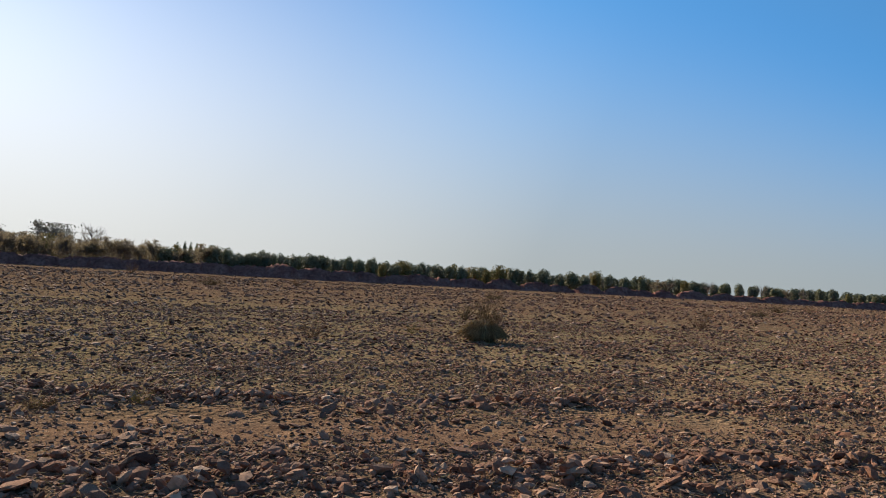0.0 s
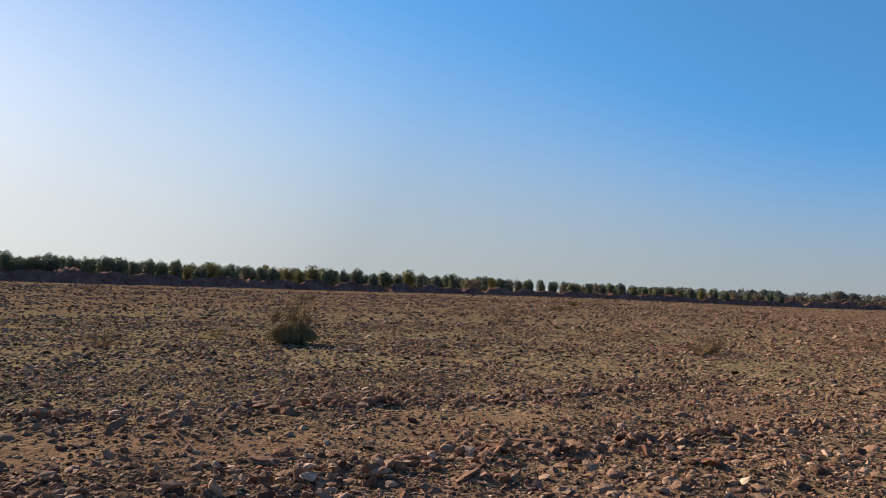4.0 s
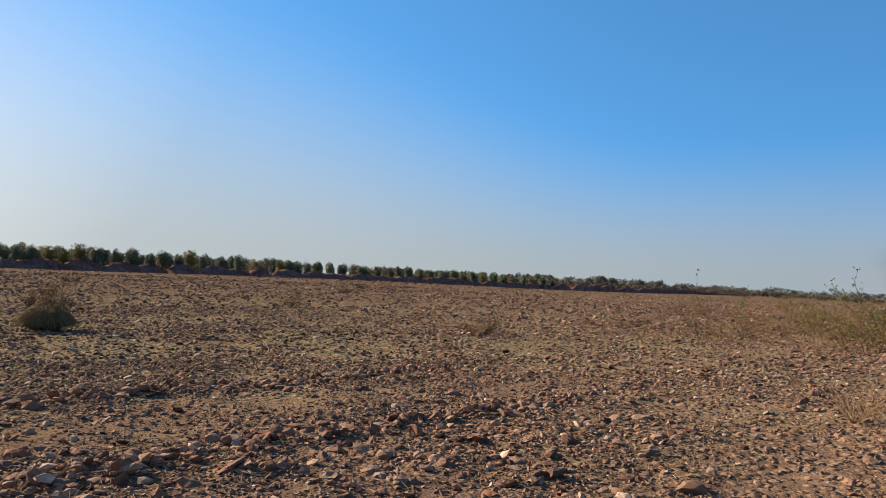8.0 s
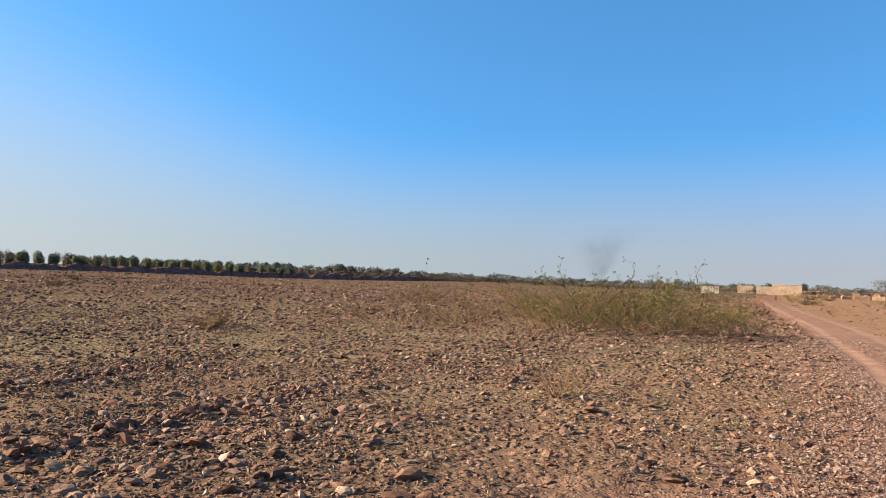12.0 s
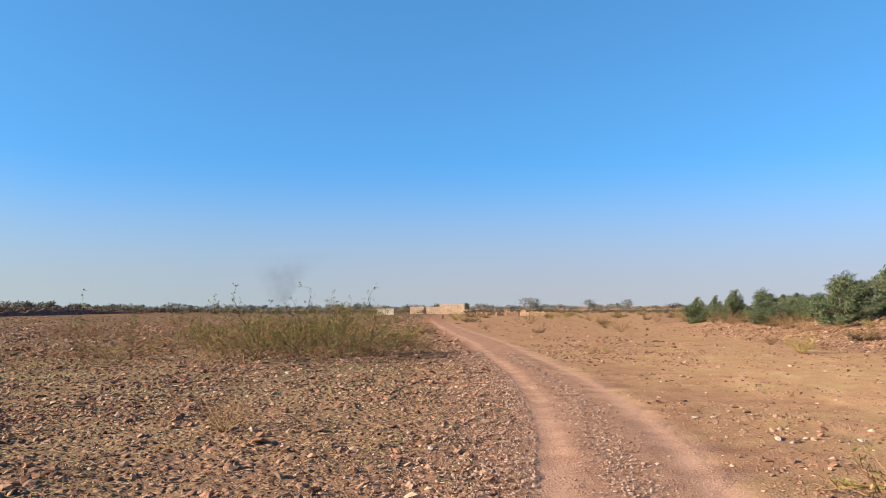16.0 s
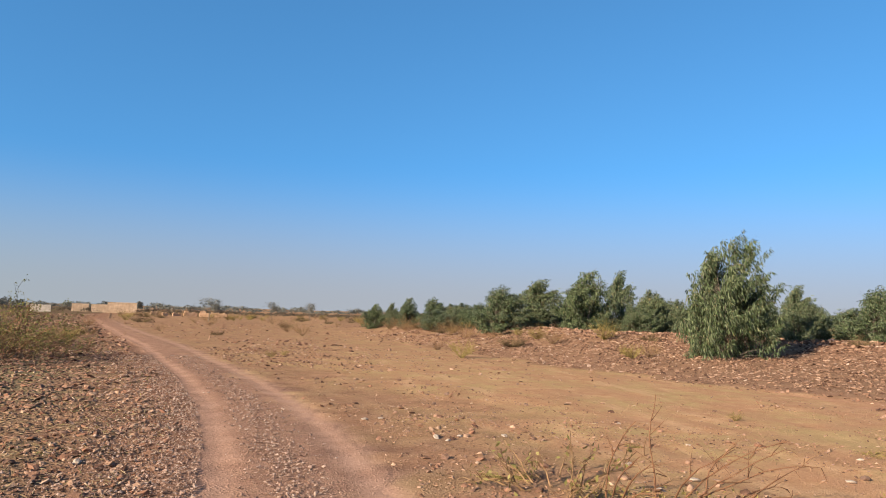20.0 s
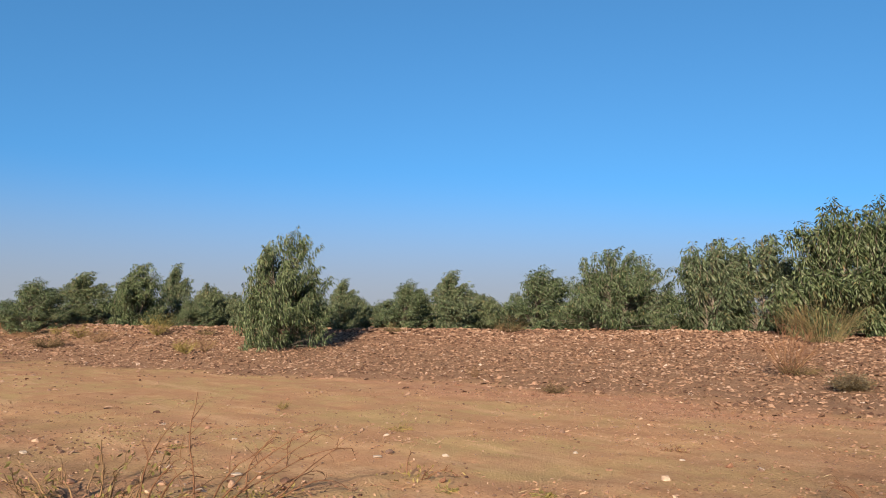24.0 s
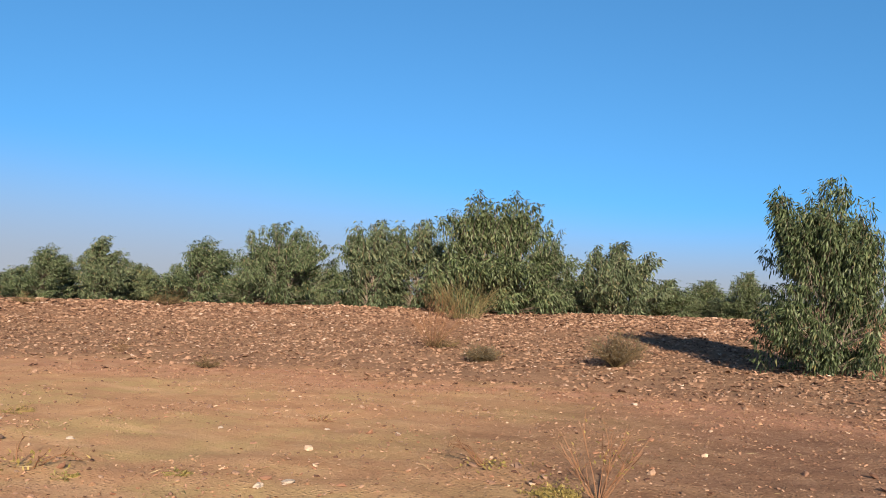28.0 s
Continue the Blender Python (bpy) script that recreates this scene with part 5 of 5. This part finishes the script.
def farm_house(label, a, D, blocks, material):
    """Blocks of flat-roofed mud rooms facing the eye: each (from, to) across, depth, height."""
    x, y = D * math.sin(radians(a)), D * math.cos(radians(a))
    z = float(terrain(x, y, False)) - 0.1
    ob = thing("farm_house", label, "house", "", x, y, z, -a)
    for x0, x1, deep, h in blocks:
        boxes_part("wall", [(x0, x1, 0, 0.35, 0, h), (x0, x1, deep - 0.35, deep, 0, h), (x0, x0 + 0.35, 0.352, deep - 0.352, 0, h), (x1 - 0.35, x1, 0.352, deep - 0.352, 0, h)], material, ob)
        boxes_part("roof", [(x0 + 0.3, x1 - 0.3, 0.3, deep - 0.3, h - 0.42, h - 0.2)], material, ob, "flat earth roof")
        boxes_part("parapet", [(x0 - 0.06, x1 + 0.06, -0.06, 0.3, h + 0.003, h + 0.14)], material, ob)
    return ob


farm_house("long ochre mud-plastered farm house with flat roofs", 73.9, 230, [(-5.3, -1.2, 5, 2.2), (-1.2, 6.4, 6, 2.9)], MUD)
farm_house("small ochre outbuilding with a pale flat roof", 71.9, 250, [(-2.4, 2.2, 4, 2.3)], MUD)
farm_house("small whitewashed hut standing alone", 69.5, 215, [(-2.3, 2.3, 3.5, 1.75)], MUD_PALE)
for n, (a, D, w, h) in enumerate(((80.3, 170, 3.6, 1.25), (81.2, 172, 2.6, 1.15), (79.1, 175, 3.0, 1.2), (78.2, 178, 2.0, 0.9), (76.7, 190, 2.2, 1.0), (77.4, 186, 1.6, 0.8))):
    x, y = D * math.sin(radians(a)), D * math.cos(radians(a))
    ob = thing("ruined_wall", "low ruined ochre wall among scrub", "wall", "ruined walls by the farm", x, y, float(terrain(x, y, False)) - 0.05, -a + 8 * n)
    boxes_part("wall_base", [(-w / 2, w / 2, 0, 0.4, 0, h * 0.7)], BRICK, ob)
    boxes_part("wall_stub", [(-w / 2 + 0.2, -w / 8, 0.03, 0.37, h * 0.7 + 0.003, h), (w / 6, w / 2 - 0.4, 0.03, 0.37, h * 0.7 + 0.003, h * 0.92)], BRICK, ob)


def smoke():
    """A thin plume of smoke far off, leaning with the wind, thinning out to its edges."""
    m = bpy.data.materials.new("thin_smoke")
    m.use_nodes = True
    nt = m.node_tree
    p = nt.nodes["Principled BSDF"]
    p.inputs["Base Color"].default_value, p.inputs["Roughness"].default_value, p.inputs["Specular IOR Level"].default_value = (0.16, 0.20, 0.27, 1), 1.0, 0.0
    co = nt.nodes.new("ShaderNodeTexCoord").outputs["Object"]
    puff = ramp(nt, noise_tex(nt, co, 0.045, 4), [(0.3, (0.35, 0.35, 0.35)), (0.7, (1, 1, 1))])
    t = nt.nodes.new("ShaderNodeBsdfTransparent")
    mix = nt.nodes.new("ShaderNodeMixShader")
    nt.links.new(math_node(nt, "MULTIPLY", attr(nt, "thick"), puff), mix.inputs[0])
    nt.links.new(t.outputs[0], mix.inputs[1])
    nt.links.new(p.outputs[0], mix.inputs[2])
    nt.links.new(mix.outputs[0], nt.nodes["Material Output"].inputs[0])
    D = 900.0
    u, s = np.meshgrid(np.linspace(0, 1, 40), np.linspace(-1, 1, 25), indexing="ij")
    mid = 61.6 + 0.5 * u + 3.2 * np.maximum(0, u - 0.5) ** 1.2
    half = 0.7 + 3.4 * u + 1.4 * np.maximum(0, u - 0.6)
    a, el = np.radians(mid + half * s), np.radians(-0.1 + 4.6 * u ** 0.9 + 0.35 * s * np.maximum(0, u - 0.5))
    x, y, z = D * np.sin(a), (D + 12 * s * s) * np.cos(a), 1.65 + D * np.tan(el)
    k = 25
    i = np.arange(39)[:, None] * k + np.arange(k - 1)[None]
    f = np.stack([i, i + k, i + k + 1, i + 1], -1).reshape(-1, 4)
    me = mesh_np("smoke", np.stack([x, y, z], -1).reshape(-1, 3), f, m, True)
    thick = 0.30 * (1 - ss(0.1, 1.0, np.abs(s))) * (1 - 0.75 * ss(0.45, 0.8, u)) * (1 - ss(0.75, 1.0, u)) * ss(0.0, 0.12, u)
    at = me.attributes.new("thick", "FLOAT", "POINT")
    at.data.foreach_set("value", np.ascontiguousarray(thick.ravel(), np.float32))
    ob = new("smoke", me)
    ob.visible_shadow = False
    tagged(ob, "faint grey column of smoke on the far horizon", "smoke", kind="stuff")


# ---- stones ----
def ico():
    bm = bmesh.new()
    bmesh.ops.create_icosphere(bm, subdivisions=1, radius=1.0)
    v = np.array([p.co[:] for p in bm.verts])
    f = np.array([[q.index for q in p.verts] for p in bm.faces])
    bm.free()
    return v, f


ICO_V, ICO_F = ico()
smoke()
# low pebbles and blocks without an underside
OCT_V = np.array([(1, 0, -0.25), (-1, 0, -0.25), (0, 1, -0.25), (0, -1, -0.25), (0.1, 0.1, 0.9)], float)
OCT_F = np.array([(0, 2, 4), (2, 1, 4), (1, 3, 4), (3, 0, 4)])
BOX_V = np.array([(x, y, -0.6) for x, y in ((-1, -0.75), (0.8, -1), (1, 0.8), (-0.75, 1))] + [(x, y, 0.75) for x, y in ((-0.76, -0.6), (0.62, -0.8), (0.8, 0.62), (-0.58, 0.76))])
BOX_F = np.array([(4, 5, 6, 7), (0, 1, 5, 4), (1, 2, 6, 5), (2, 3, 7, 6), (3, 0, 4, 7)])
DRUM_V = np.array([(math.cos(k * math.pi / 3) * q, math.sin(k * math.pi / 3) * q, z) for q, z in ((1.0, -0.35), (0.97, 0.2), (0.68, 0.72)) for k in range(6)])
DRUM_F = np.array([(6 * m + k, 6 * m + (k + 1) % 6, 6 * m + (k + 1) % 6 + 6, 6 * m + k + 6) for m in range(2) for k in range(6)] + [(12, 13, 14, 15), (12, 15, 16, 17)])


def stone_shapes(v, count, r):
    """Knocked-about shapes: squeezed, with corners pulled and cut off flat."""
    out = []
    for _ in range(count):
        s = v * (1 + r.uniform(-0.32, 0.25, (len(v), 1)))
        for _ in range(3):
            d = unit(r.normal(size=3))
            lim = r.uniform(0.5, 0.85)
            over = np.maximum(s @ d - lim, 0)
            s = s - over[:, None] * d
        out.append(s * (r.uniform(0.8, 1.3), r.uniform(0.65, 1.0), r.uniform(0.28, 0.56)))
    return np.array(out)


def turns(n, r, tilt=0.35):
    a, b, c = r.uniform(0, 6.283, n), r.normal(0, tilt, n), r.normal(0, tilt, n)
    ca, sa, cb, sb, cc, sc = np.cos(a), np.sin(a), np.cos(b), np.sin(b), np.cos(c), np.sin(c)
    o, z = np.ones(n), np.zeros(n)
    rz = np.stack([np.stack([ca, -sa, z], -1), np.stack([sa, ca, z], -1), np.stack([z, z, o], -1)], -2)
    ry = np.stack([np.stack([cb, z, sb], -1), np.stack([z, o, z], -1), np.stack([-sb, z, cb], -1)], -2)
    rx = np.stack([np.stack([o, z, z], -1), np.stack([z, cc, -sc], -1), np.stack([z, sc, cc], -1)], -2)
    return rz @ ry @ rx


# rows of stones raked together along the lane
ROW_A = np.array([(-6, 9.0), (-3, 9.4), (0.1, 9.8), (1.8, 10.4), (3.5, 10.7), (5.6, 11.1), (9, 12.2), (14, 13.8)], float)
ROW_B = np.array([(-4, 5.2), (-2, 5.6), (0.2, 6.1), (2.2, 7.0), (4.1, 7.5), (5.7, 7.9), (8, 8.6), (11, 9.6)], float)


def stone_mask(x, y):
    """How stony a place is, and how red."""
    t, u = along(TRACK, x, y), bank_s(x, y)
    d = np.hypot(x, y)
    wob = ripple(x, y, 3, 9)
    lane = np.exp(-(along(LANE, x, y) / 0.75) ** 2)
    left = ss(0.95, 1.5, t)
    m = left * np.clip(0.62 + 0.33 * wob, 0.12, 1) * (1 - 0.5 * lane)
    az = np.degrees(np.arctan2(x, y))
    m = m * (1 - (0.25 + 0.38 * ss(34, 52, az)) * ss(1.2, 2.6, t) * (1 - ss(6.0, 10, t + 1.5 * wob)) * (1 - ss(12, 17, d)))
    for line in (ROW_A, ROW_B):
        m = np.maximum(m, 0.95 * np.exp(-((along(line, x, y) + 0.12 * wob) / 0.38) ** 2) * left)
    right = ss(1.0, 1.5, -t)
    m = m + right * (1 - ss(-0.05, 0.03, u)) * np.clip(0.07 + 0.09 * wob, 0.01, 0.3) * (1 - 0.6 * ss(3, 6, -t) * (1 - ss(16, 26, x)))
    m = m + right * 0.42 * ss(21, 27, x) * (1 - ss(38, 46, x)) * ss(-3.5, -0.5, y + wob) * np.clip(0.6 + 0.5 * wob, 0, 1)
    m = m + ss(-0.04, 0.04, u + 0.03 * wob) * 0.22 * (1 - 0.5 * ss(1.2, 1.6, u)) * (1 - 0.75 * ss(20, 42, x))
    return np.clip(m, 0, 1), u


def scatter(tries, r0, r1, lo, hi, seed, shape_v, shape_f, power=2.2, az0=-36, az1=192, sink=0.26, grow=0.0):
    """Stones over a ring of the plan: verts and faces of the field's and of the bank's."""
    r = np.random.default_rng(seed)
    a = np.radians(r.uniform(az0, az1, tries))
    q = np.sqrt(r.uniform(r0 ** 2, r1 ** 2, tries))
    x, y = 0.6 + q * np.sin(a), q * np.cos(a)
    m, u = stone_mask(x, y)
    if hi < 0.07:
        m = np.maximum(m, (0.10 + 0.24 * ss(14, 24, x)) * (u < 0) * (along(TRACK, x, y) < -1.1) * np.clip(0.6 + 0.5 * ripple(x, y, 3, 8), 0.1, 1))
    keep = r.uniform(0, 1, tries) < m
    x, y, u, q = x[keep], y[keep], u[keep], q[keep]
    n = len(x)
    s = (lo + (hi - lo) * r.uniform(0, 1, n) ** power) * (1 + grow * q) / 2
    s = np.where((u > -0.02), np.minimum(np.maximum(s, lo * 0.62), 0.08), s)
    s = np.where((u < 0) & (along(TRACK, x, y) < 0), s * 0.85, s)
    shapes = stone_shapes(shape_v, 24, r)[r.integers(0, 24, n)]
    v = np.einsum("nij,nkj->nki", turns(n, r), shapes * s[:, None, None])
    v = v + np.stack([x, y, terrain(x, y) + s * (0.45 - sink)], -1)[:, None]
    f = shape_f[None] + (np.arange(n) * len(shape_v))[:, None, None]
    out = []
    for pick in (u <= 0, u > 0):
        k = int(pick.sum())
        out.append((v[pick].reshape(-1, 3), (shape_f[None] + (np.arange(k) * len(shape_v))[:, None, None]).reshape(-1, shape_f.shape[1])))
    return out


def stones():
    for name, tries, r0, r1, lo, hi, seed, sv, sf, power, grow in (
            ("near_stones", 20000, 4.6, 13.5, 0.06, 0.17, 201, ICO_V, ICO_F, 2.4, 0.0),
            ("small_stones", 145000, 4.6, 14, 0.025, 0.065, 209, BOX_V, BOX_F, 1.6, 0.0),
            ("middle_stones", 40000, 13.5, 30, 0.07, 0.18, 202, DRUM_V, DRUM_F, 2.6, 0.0),
            ("fine_middle_stones", 125000, 13.5, 34, 0.04, 0.10, 212, BOX_V, BOX_F, 1.8, 0.0),
            ("far_stones", 88000, 30, 80, 0.09, 0.24, 203, BOX_V, BOX_F, 2.0, 0.002),
            ("plain_stones", 62000, 76, 170, 0.16, 0.42, 215, OCT_V, OCT_F, 2.0, 0.0),
            ("gravel", 130000, 4.6, 15, 0.014, 0.045, 204, OCT_V, OCT_F, 1.5, 0.0),
            ("underfoot_stones", 9000, 0.2, 4.7, 0.03, 0.12, 213, BOX_V, BOX_F, 2.2, 0.0),
            ("stones_behind", 11000, 4.6, 34, 0.05, 0.17, 214, BOX_V, BOX_F, 2.2, 0.0)):
        (fv, ff), (bv, bf) = scatter(tries, r0, r1, lo, hi, seed, sv, sf, power, 190 if seed == 214 else -36, 326 if seed in (213, 214) else 192, grow=grow)
        tagged(new(name, mesh_np(name, fv, ff, STONE)), "grey and brown stones strewn over the field", "stones", kind="stuff")
        if len(bf):
            tagged(new("bank_" + name, mesh_np("bank_" + name, bv, bf, BANK_STONE)), "reddish broken stones covering the bank", "stones", kind="stuff")
    # the stone cover of the bank
    r = np.random.default_rng(208)
    n = 165000
    x = r.uniform(-7, 60, n)
    u = r.uniform(-0.06, 1.12, n)
    y = np.interp(x, FOOT_X, FOOT_Y) - u * (16 - 9.5 * ss(14, 42, x)) / 0.93
    keep = (r.uniform(0, 1, n) < np.clip(0.62 + 0.24 * ripple(x, y, 3, 8), 0.12, 1) * ss(-0.06, 0.12, u) * (0.72 + 0.28 * ss(0.05, 0.5, u)) * (1 - 0.2 * ss(18, 36, x)) * (1 - ss(50, 60, x))) & (r.uniform(0, 1, n) < 1.25 - 0.017 * np.hypot(x, y))
    x, y = x[keep], y[keep]
    n = len(x)
    size = (0.042 + 0.105 * r.uniform(0, 1, n) ** 2.8) / 2 * (0.8 + 0.012 * np.hypot(x, y)) * (0.8 + 0.45 * ss(0.45, 0.95, bank_s(x, y)))
    v = np.einsum("nij,nkj->nki", turns(n, r), stone_shapes(BOX_V, 32, r)[r.integers(0, 32, n)] * size[:, None, None])
    v = v + np.stack([x, y, terrain(x, y) + size * 0.30], -1)[:, None]
    f = BOX_F[None] + (np.arange(n) * len(BOX_V))[:, None, None]
    tagged(new("bank_cover", mesh_np("bank_cover", v.reshape(-1, 3), f.reshape(-1, 4), BANK_STONE)), "close cover of reddish broken stones on the bank", "stones", kind="stuff")
    # the two raked rows, piled loosely
    r = np.random.default_rng(216)
    for line, n, x0, x1 in ((ROW_A, 950, -6, 9), (ROW_B, 800, -4, 8)):
        x = r.uniform(x0, x1, n)
        off = r.normal(0, 0.26, n)
        keep = r.uniform(0, 1, n) < np.clip(0.62 + 0.42 * ripple(x, 0 * x, 4, 8), 0.15, 1)
        x, off = x[keep], off[keep]
        n = len(x)
        y = np.interp(x, line[:, 0], line[:, 1]) + off
        size = (0.055 + 0.14 * r.uniform(0, 1, n) ** 2.6) / 2
        v = np.einsum("nij,nkj->nki", turns(n, r, 0.5), stone_shapes(ICO_V, 24, r)[r.integers(0, 24, n)] * size[:, None, None])
        v = v + np.stack([x, y, terrain(x, y) + size * 0.25 + 0.06 * r.uniform(0, 1, n) * np.exp(-(off / 0.22) ** 2)], -1)[:, None]
        f = ICO_F[None] + (np.arange(n) * len(ICO_V))[:, None, None]
        tagged(new("stone_row", mesh_np("stone_row", v.reshape(-1, 3), f.reshape(-1, 3), STONE)), "low row of raked stones along the old lane", "stones", kind="stuff")
    # crumbs of dry earth on the open dirt
    r = np.random.default_rng(217)
    n = 52000
    a, q = np.radians(r.uniform(80, 192, n)), np.sqrt(r.uniform(4.6 ** 2, 17 ** 2, n))
    x, y = 0.6 + q * np.sin(a), q * np.cos(a)
    t, u = along(TRACK, x, y), bank_s(x, y)
    keep = (t < -1.15) & (u < 0.06) & (r.uniform(0, 1, n) < np.clip(0.3 + 0.35 * ripple(x, y, 2, 8), 0.05, 1) + 0.6 * np.exp(-((u + 0.03) / 0.06) ** 2))
    x, y, u = x[keep], y[keep], u[keep]
    n = len(x)
    size = (0.010 + 0.034 * r.uniform(0, 1, n) ** 2.6 * (1 + 0.5 * (u > -0.1))) / 1.6
    v = np.einsum("nij,nkj->nki", turns(n, r), stone_shapes(OCT_V, 16, r)[r.integers(0, 16, n)] * size[:, None, None])
    v = v + np.stack([x, y, terrain(x, y) + size * 0.25], -1)[:, None]
    f = OCT_F[None] + (np.arange(n) * 5)[:, None, None]
    tagged(new("earth_crumbs", mesh_np("earth_crumbs", v.reshape(-1, 3), f.reshape(-1, 3), CLOD)), "small crumbs of reddish earth on the bare dirt", "earth", kind="stuff")
    # fine gravel on and beside the track
    r = np.random.default_rng(205)
    n = 20000
    seg = np.array([(4, 0), (7.6, 0.35), (10.8, 0.85), (14.4, 1.6), (19.5, 3.0), (27, 5.4)], float)
    s = r.uniform(0, 1, n) ** 1.3 * (len(seg) - 1)
    cx, cy = np.interp(s, np.arange(len(seg)), seg[:, 0]), np.interp(s, np.arange(len(seg)), seg[:, 1])
    off = np.where(r.uniform(0, 1, n) < 0.3, r.normal(-0.03, 0.2, n), 0.82 + np.abs(r.normal(0, 0.75, n)))
    x, y = cx - 0.16 * off, cy + off
    size = (0.006 + 0.024 * r.uniform(0, 1, n) ** 2.2) * (1 + 0.03 * cx) / 1.2
    v = np.einsum("nij,nkj->nki", turns(n, r), stone_shapes(OCT_V, 16, r)[r.integers(0, 16, n)] * size[:, None, None])
    v = v + np.stack([x, y, terrain(x, y) + 0.014 + 0.0006 * cx + size * 0.2], -1)[:, None]
    f = OCT_F[None] + (np.arange(n) * 5)[:, None, None]
    tagged(new("track_gravel", mesh_np("track_gravel", v.reshape(-1, 3), f.reshape(-1, 3), GRAVEL)), "fine grey gravel beside and between the ruts", "gravel", kind="stuff")


stones()


def big_stones():
    """The larger stones close by, each a thing of its own on a few shared shapes."""
    r = np.random.default_rng(206)
    bm = bmesh.new()
    bmesh.ops.create_icosphere(bm, subdivisions=2, radius=1.0)
    v = np.array([p.co[:] for p in bm.verts])
    f = np.array([[q.index for q in p.verts] for p in bm.faces])
    bm.free()
    shapes = [mesh_np("stone", s, f, STONE_ONE) for s in stone_shapes(v, 14, r)]
    pale = [mesh_np("pale_stone", s, f, PALE_STONE) for s in stone_shapes(v, 5, r)]
    made = 0
    while made < 270:
        a, q = radians(r.uniform(-34, 90)), math.sqrt(r.uniform(5.2 ** 2, 10.5 ** 2))
        x, y = 0.6 + q * math.sin(a), q * math.cos(a)
        m, u = stone_mask(np.array([x]), np.array([y]))
        if r.uniform(0, 1) > m[0] - 0.1:
            continue
        s = 0.5 * (0.09 + 0.17 * r.uniform(0, 1) ** 2.2)
        ob = new("stone", shapes[r.integers(0, 14)])
        ob.matrix_world = pose(x, y, float(terrain(x, y)) + 0.12 * s, r.normal(0, 14), r.normal(0, 14), r.uniform(0, 360)) @ Matrix.Scale(s, 4)
        tagged(ob, "loose broken stone lying on the field", "stone", "loose stones on the field")
        made += 1
    # pale stones on the open dirt
    for x, y, s in ((12.6, -0.4, 0.15), (12.6, -0.65, 0.12), (10.9, -1.3, 0.16), (11.1, -1.65, 0.13), (10.8, -1.45, 0.1), (11.2, -2.3, 0.14), (9.2, -3.3, 0.13), (8.4, -3.7, 0.15), (7.9, -3.1, 0.12),
                    (8.3, -5.4, 0.13), (9.3, 2.7, 0.15), (13.3, 2.7, 0.12), (7.9, -6.1, 0.1), (5.1, -8.2, 0.11), (6.0, -8.1, 0.09), (4.8, -5.7, 0.16), (4.95, -5.5, 0.13), (3.2, -12.6, 0.16), (13.9, 8.6, 0.15), (14.0, 3.3, 0.12), (10.4, -4.6, 0.1), (9.5, -6.4, 0.1), (7.0, -7.4, 0.1), (12.4, -4.4, 0.12)):
        ob = new("pale_stone", pale[int(x * 7) % 5])
        ob.matrix_world = pose(x, y, float(terrain(x, y)) + 0.1 * s * 0.5, 6, -5, x * 97) @ Matrix.Scale(s * 0.43, 4)
        tagged(ob, "pale worn stone lying on bare dirt", "stone", "pale stones on the dirt")


big_stones()


def straw():
    """Bits of dry grass lying and standing between the stones."""
    r = np.random.default_rng(207)
    for name, n, r0, r1, mat, label in (("dry_grass", 62000, 4.8, 14, STRAW, "short bits of dry straw lying between the stones"), ("green_grass", 5000, 5, 22, GREEN_BLADE, "scattered short green blades between the stones"),
                                        ("far_grass", 16000, 14, 34, OLIVE_STEM, "sparse olive dry grass on the field")):
        a = np.radians(r.uniform(-36, 180, n))
        q = np.sqrt(r.uniform(r0 ** 2, r1 ** 2, n))
        x, y = 0.6 + q * np.sin(a), q * np.cos(a)
        t, u = along(TRACK, x, y), bank_s(x, y)
        clump = ripple(x, y, 1, 8)
        share = np.where(t > 1.2, 0.9, 0.012) * np.clip(0.55 + 0.6 * clump, 0.03, 1.2) * (np.abs(t) > 1.0)
        keep = r.uniform(0, 1, n) < share
        x, y, q = x[keep], y[keep], q[keep]
        k = len(x)
        way = unit(np.stack([r.normal(0, 1, k), r.normal(0, 1, k), np.abs(r.normal(0.12, 0.22 if name == "dry_grass" else 0.6, k))], -1))
        ln = r.uniform(0.04, 0.13, k) * (1 + 0.01 * q)
        v, f = leaves(np.stack([x, y, terrain(x, y) + 0.008], -1), way, ln, 0.0042 + 0.0004 * q, r)
        tagged(new(name, mesh_np(name, v, f, mat)), label, "grass", kind="stuff")


straw()
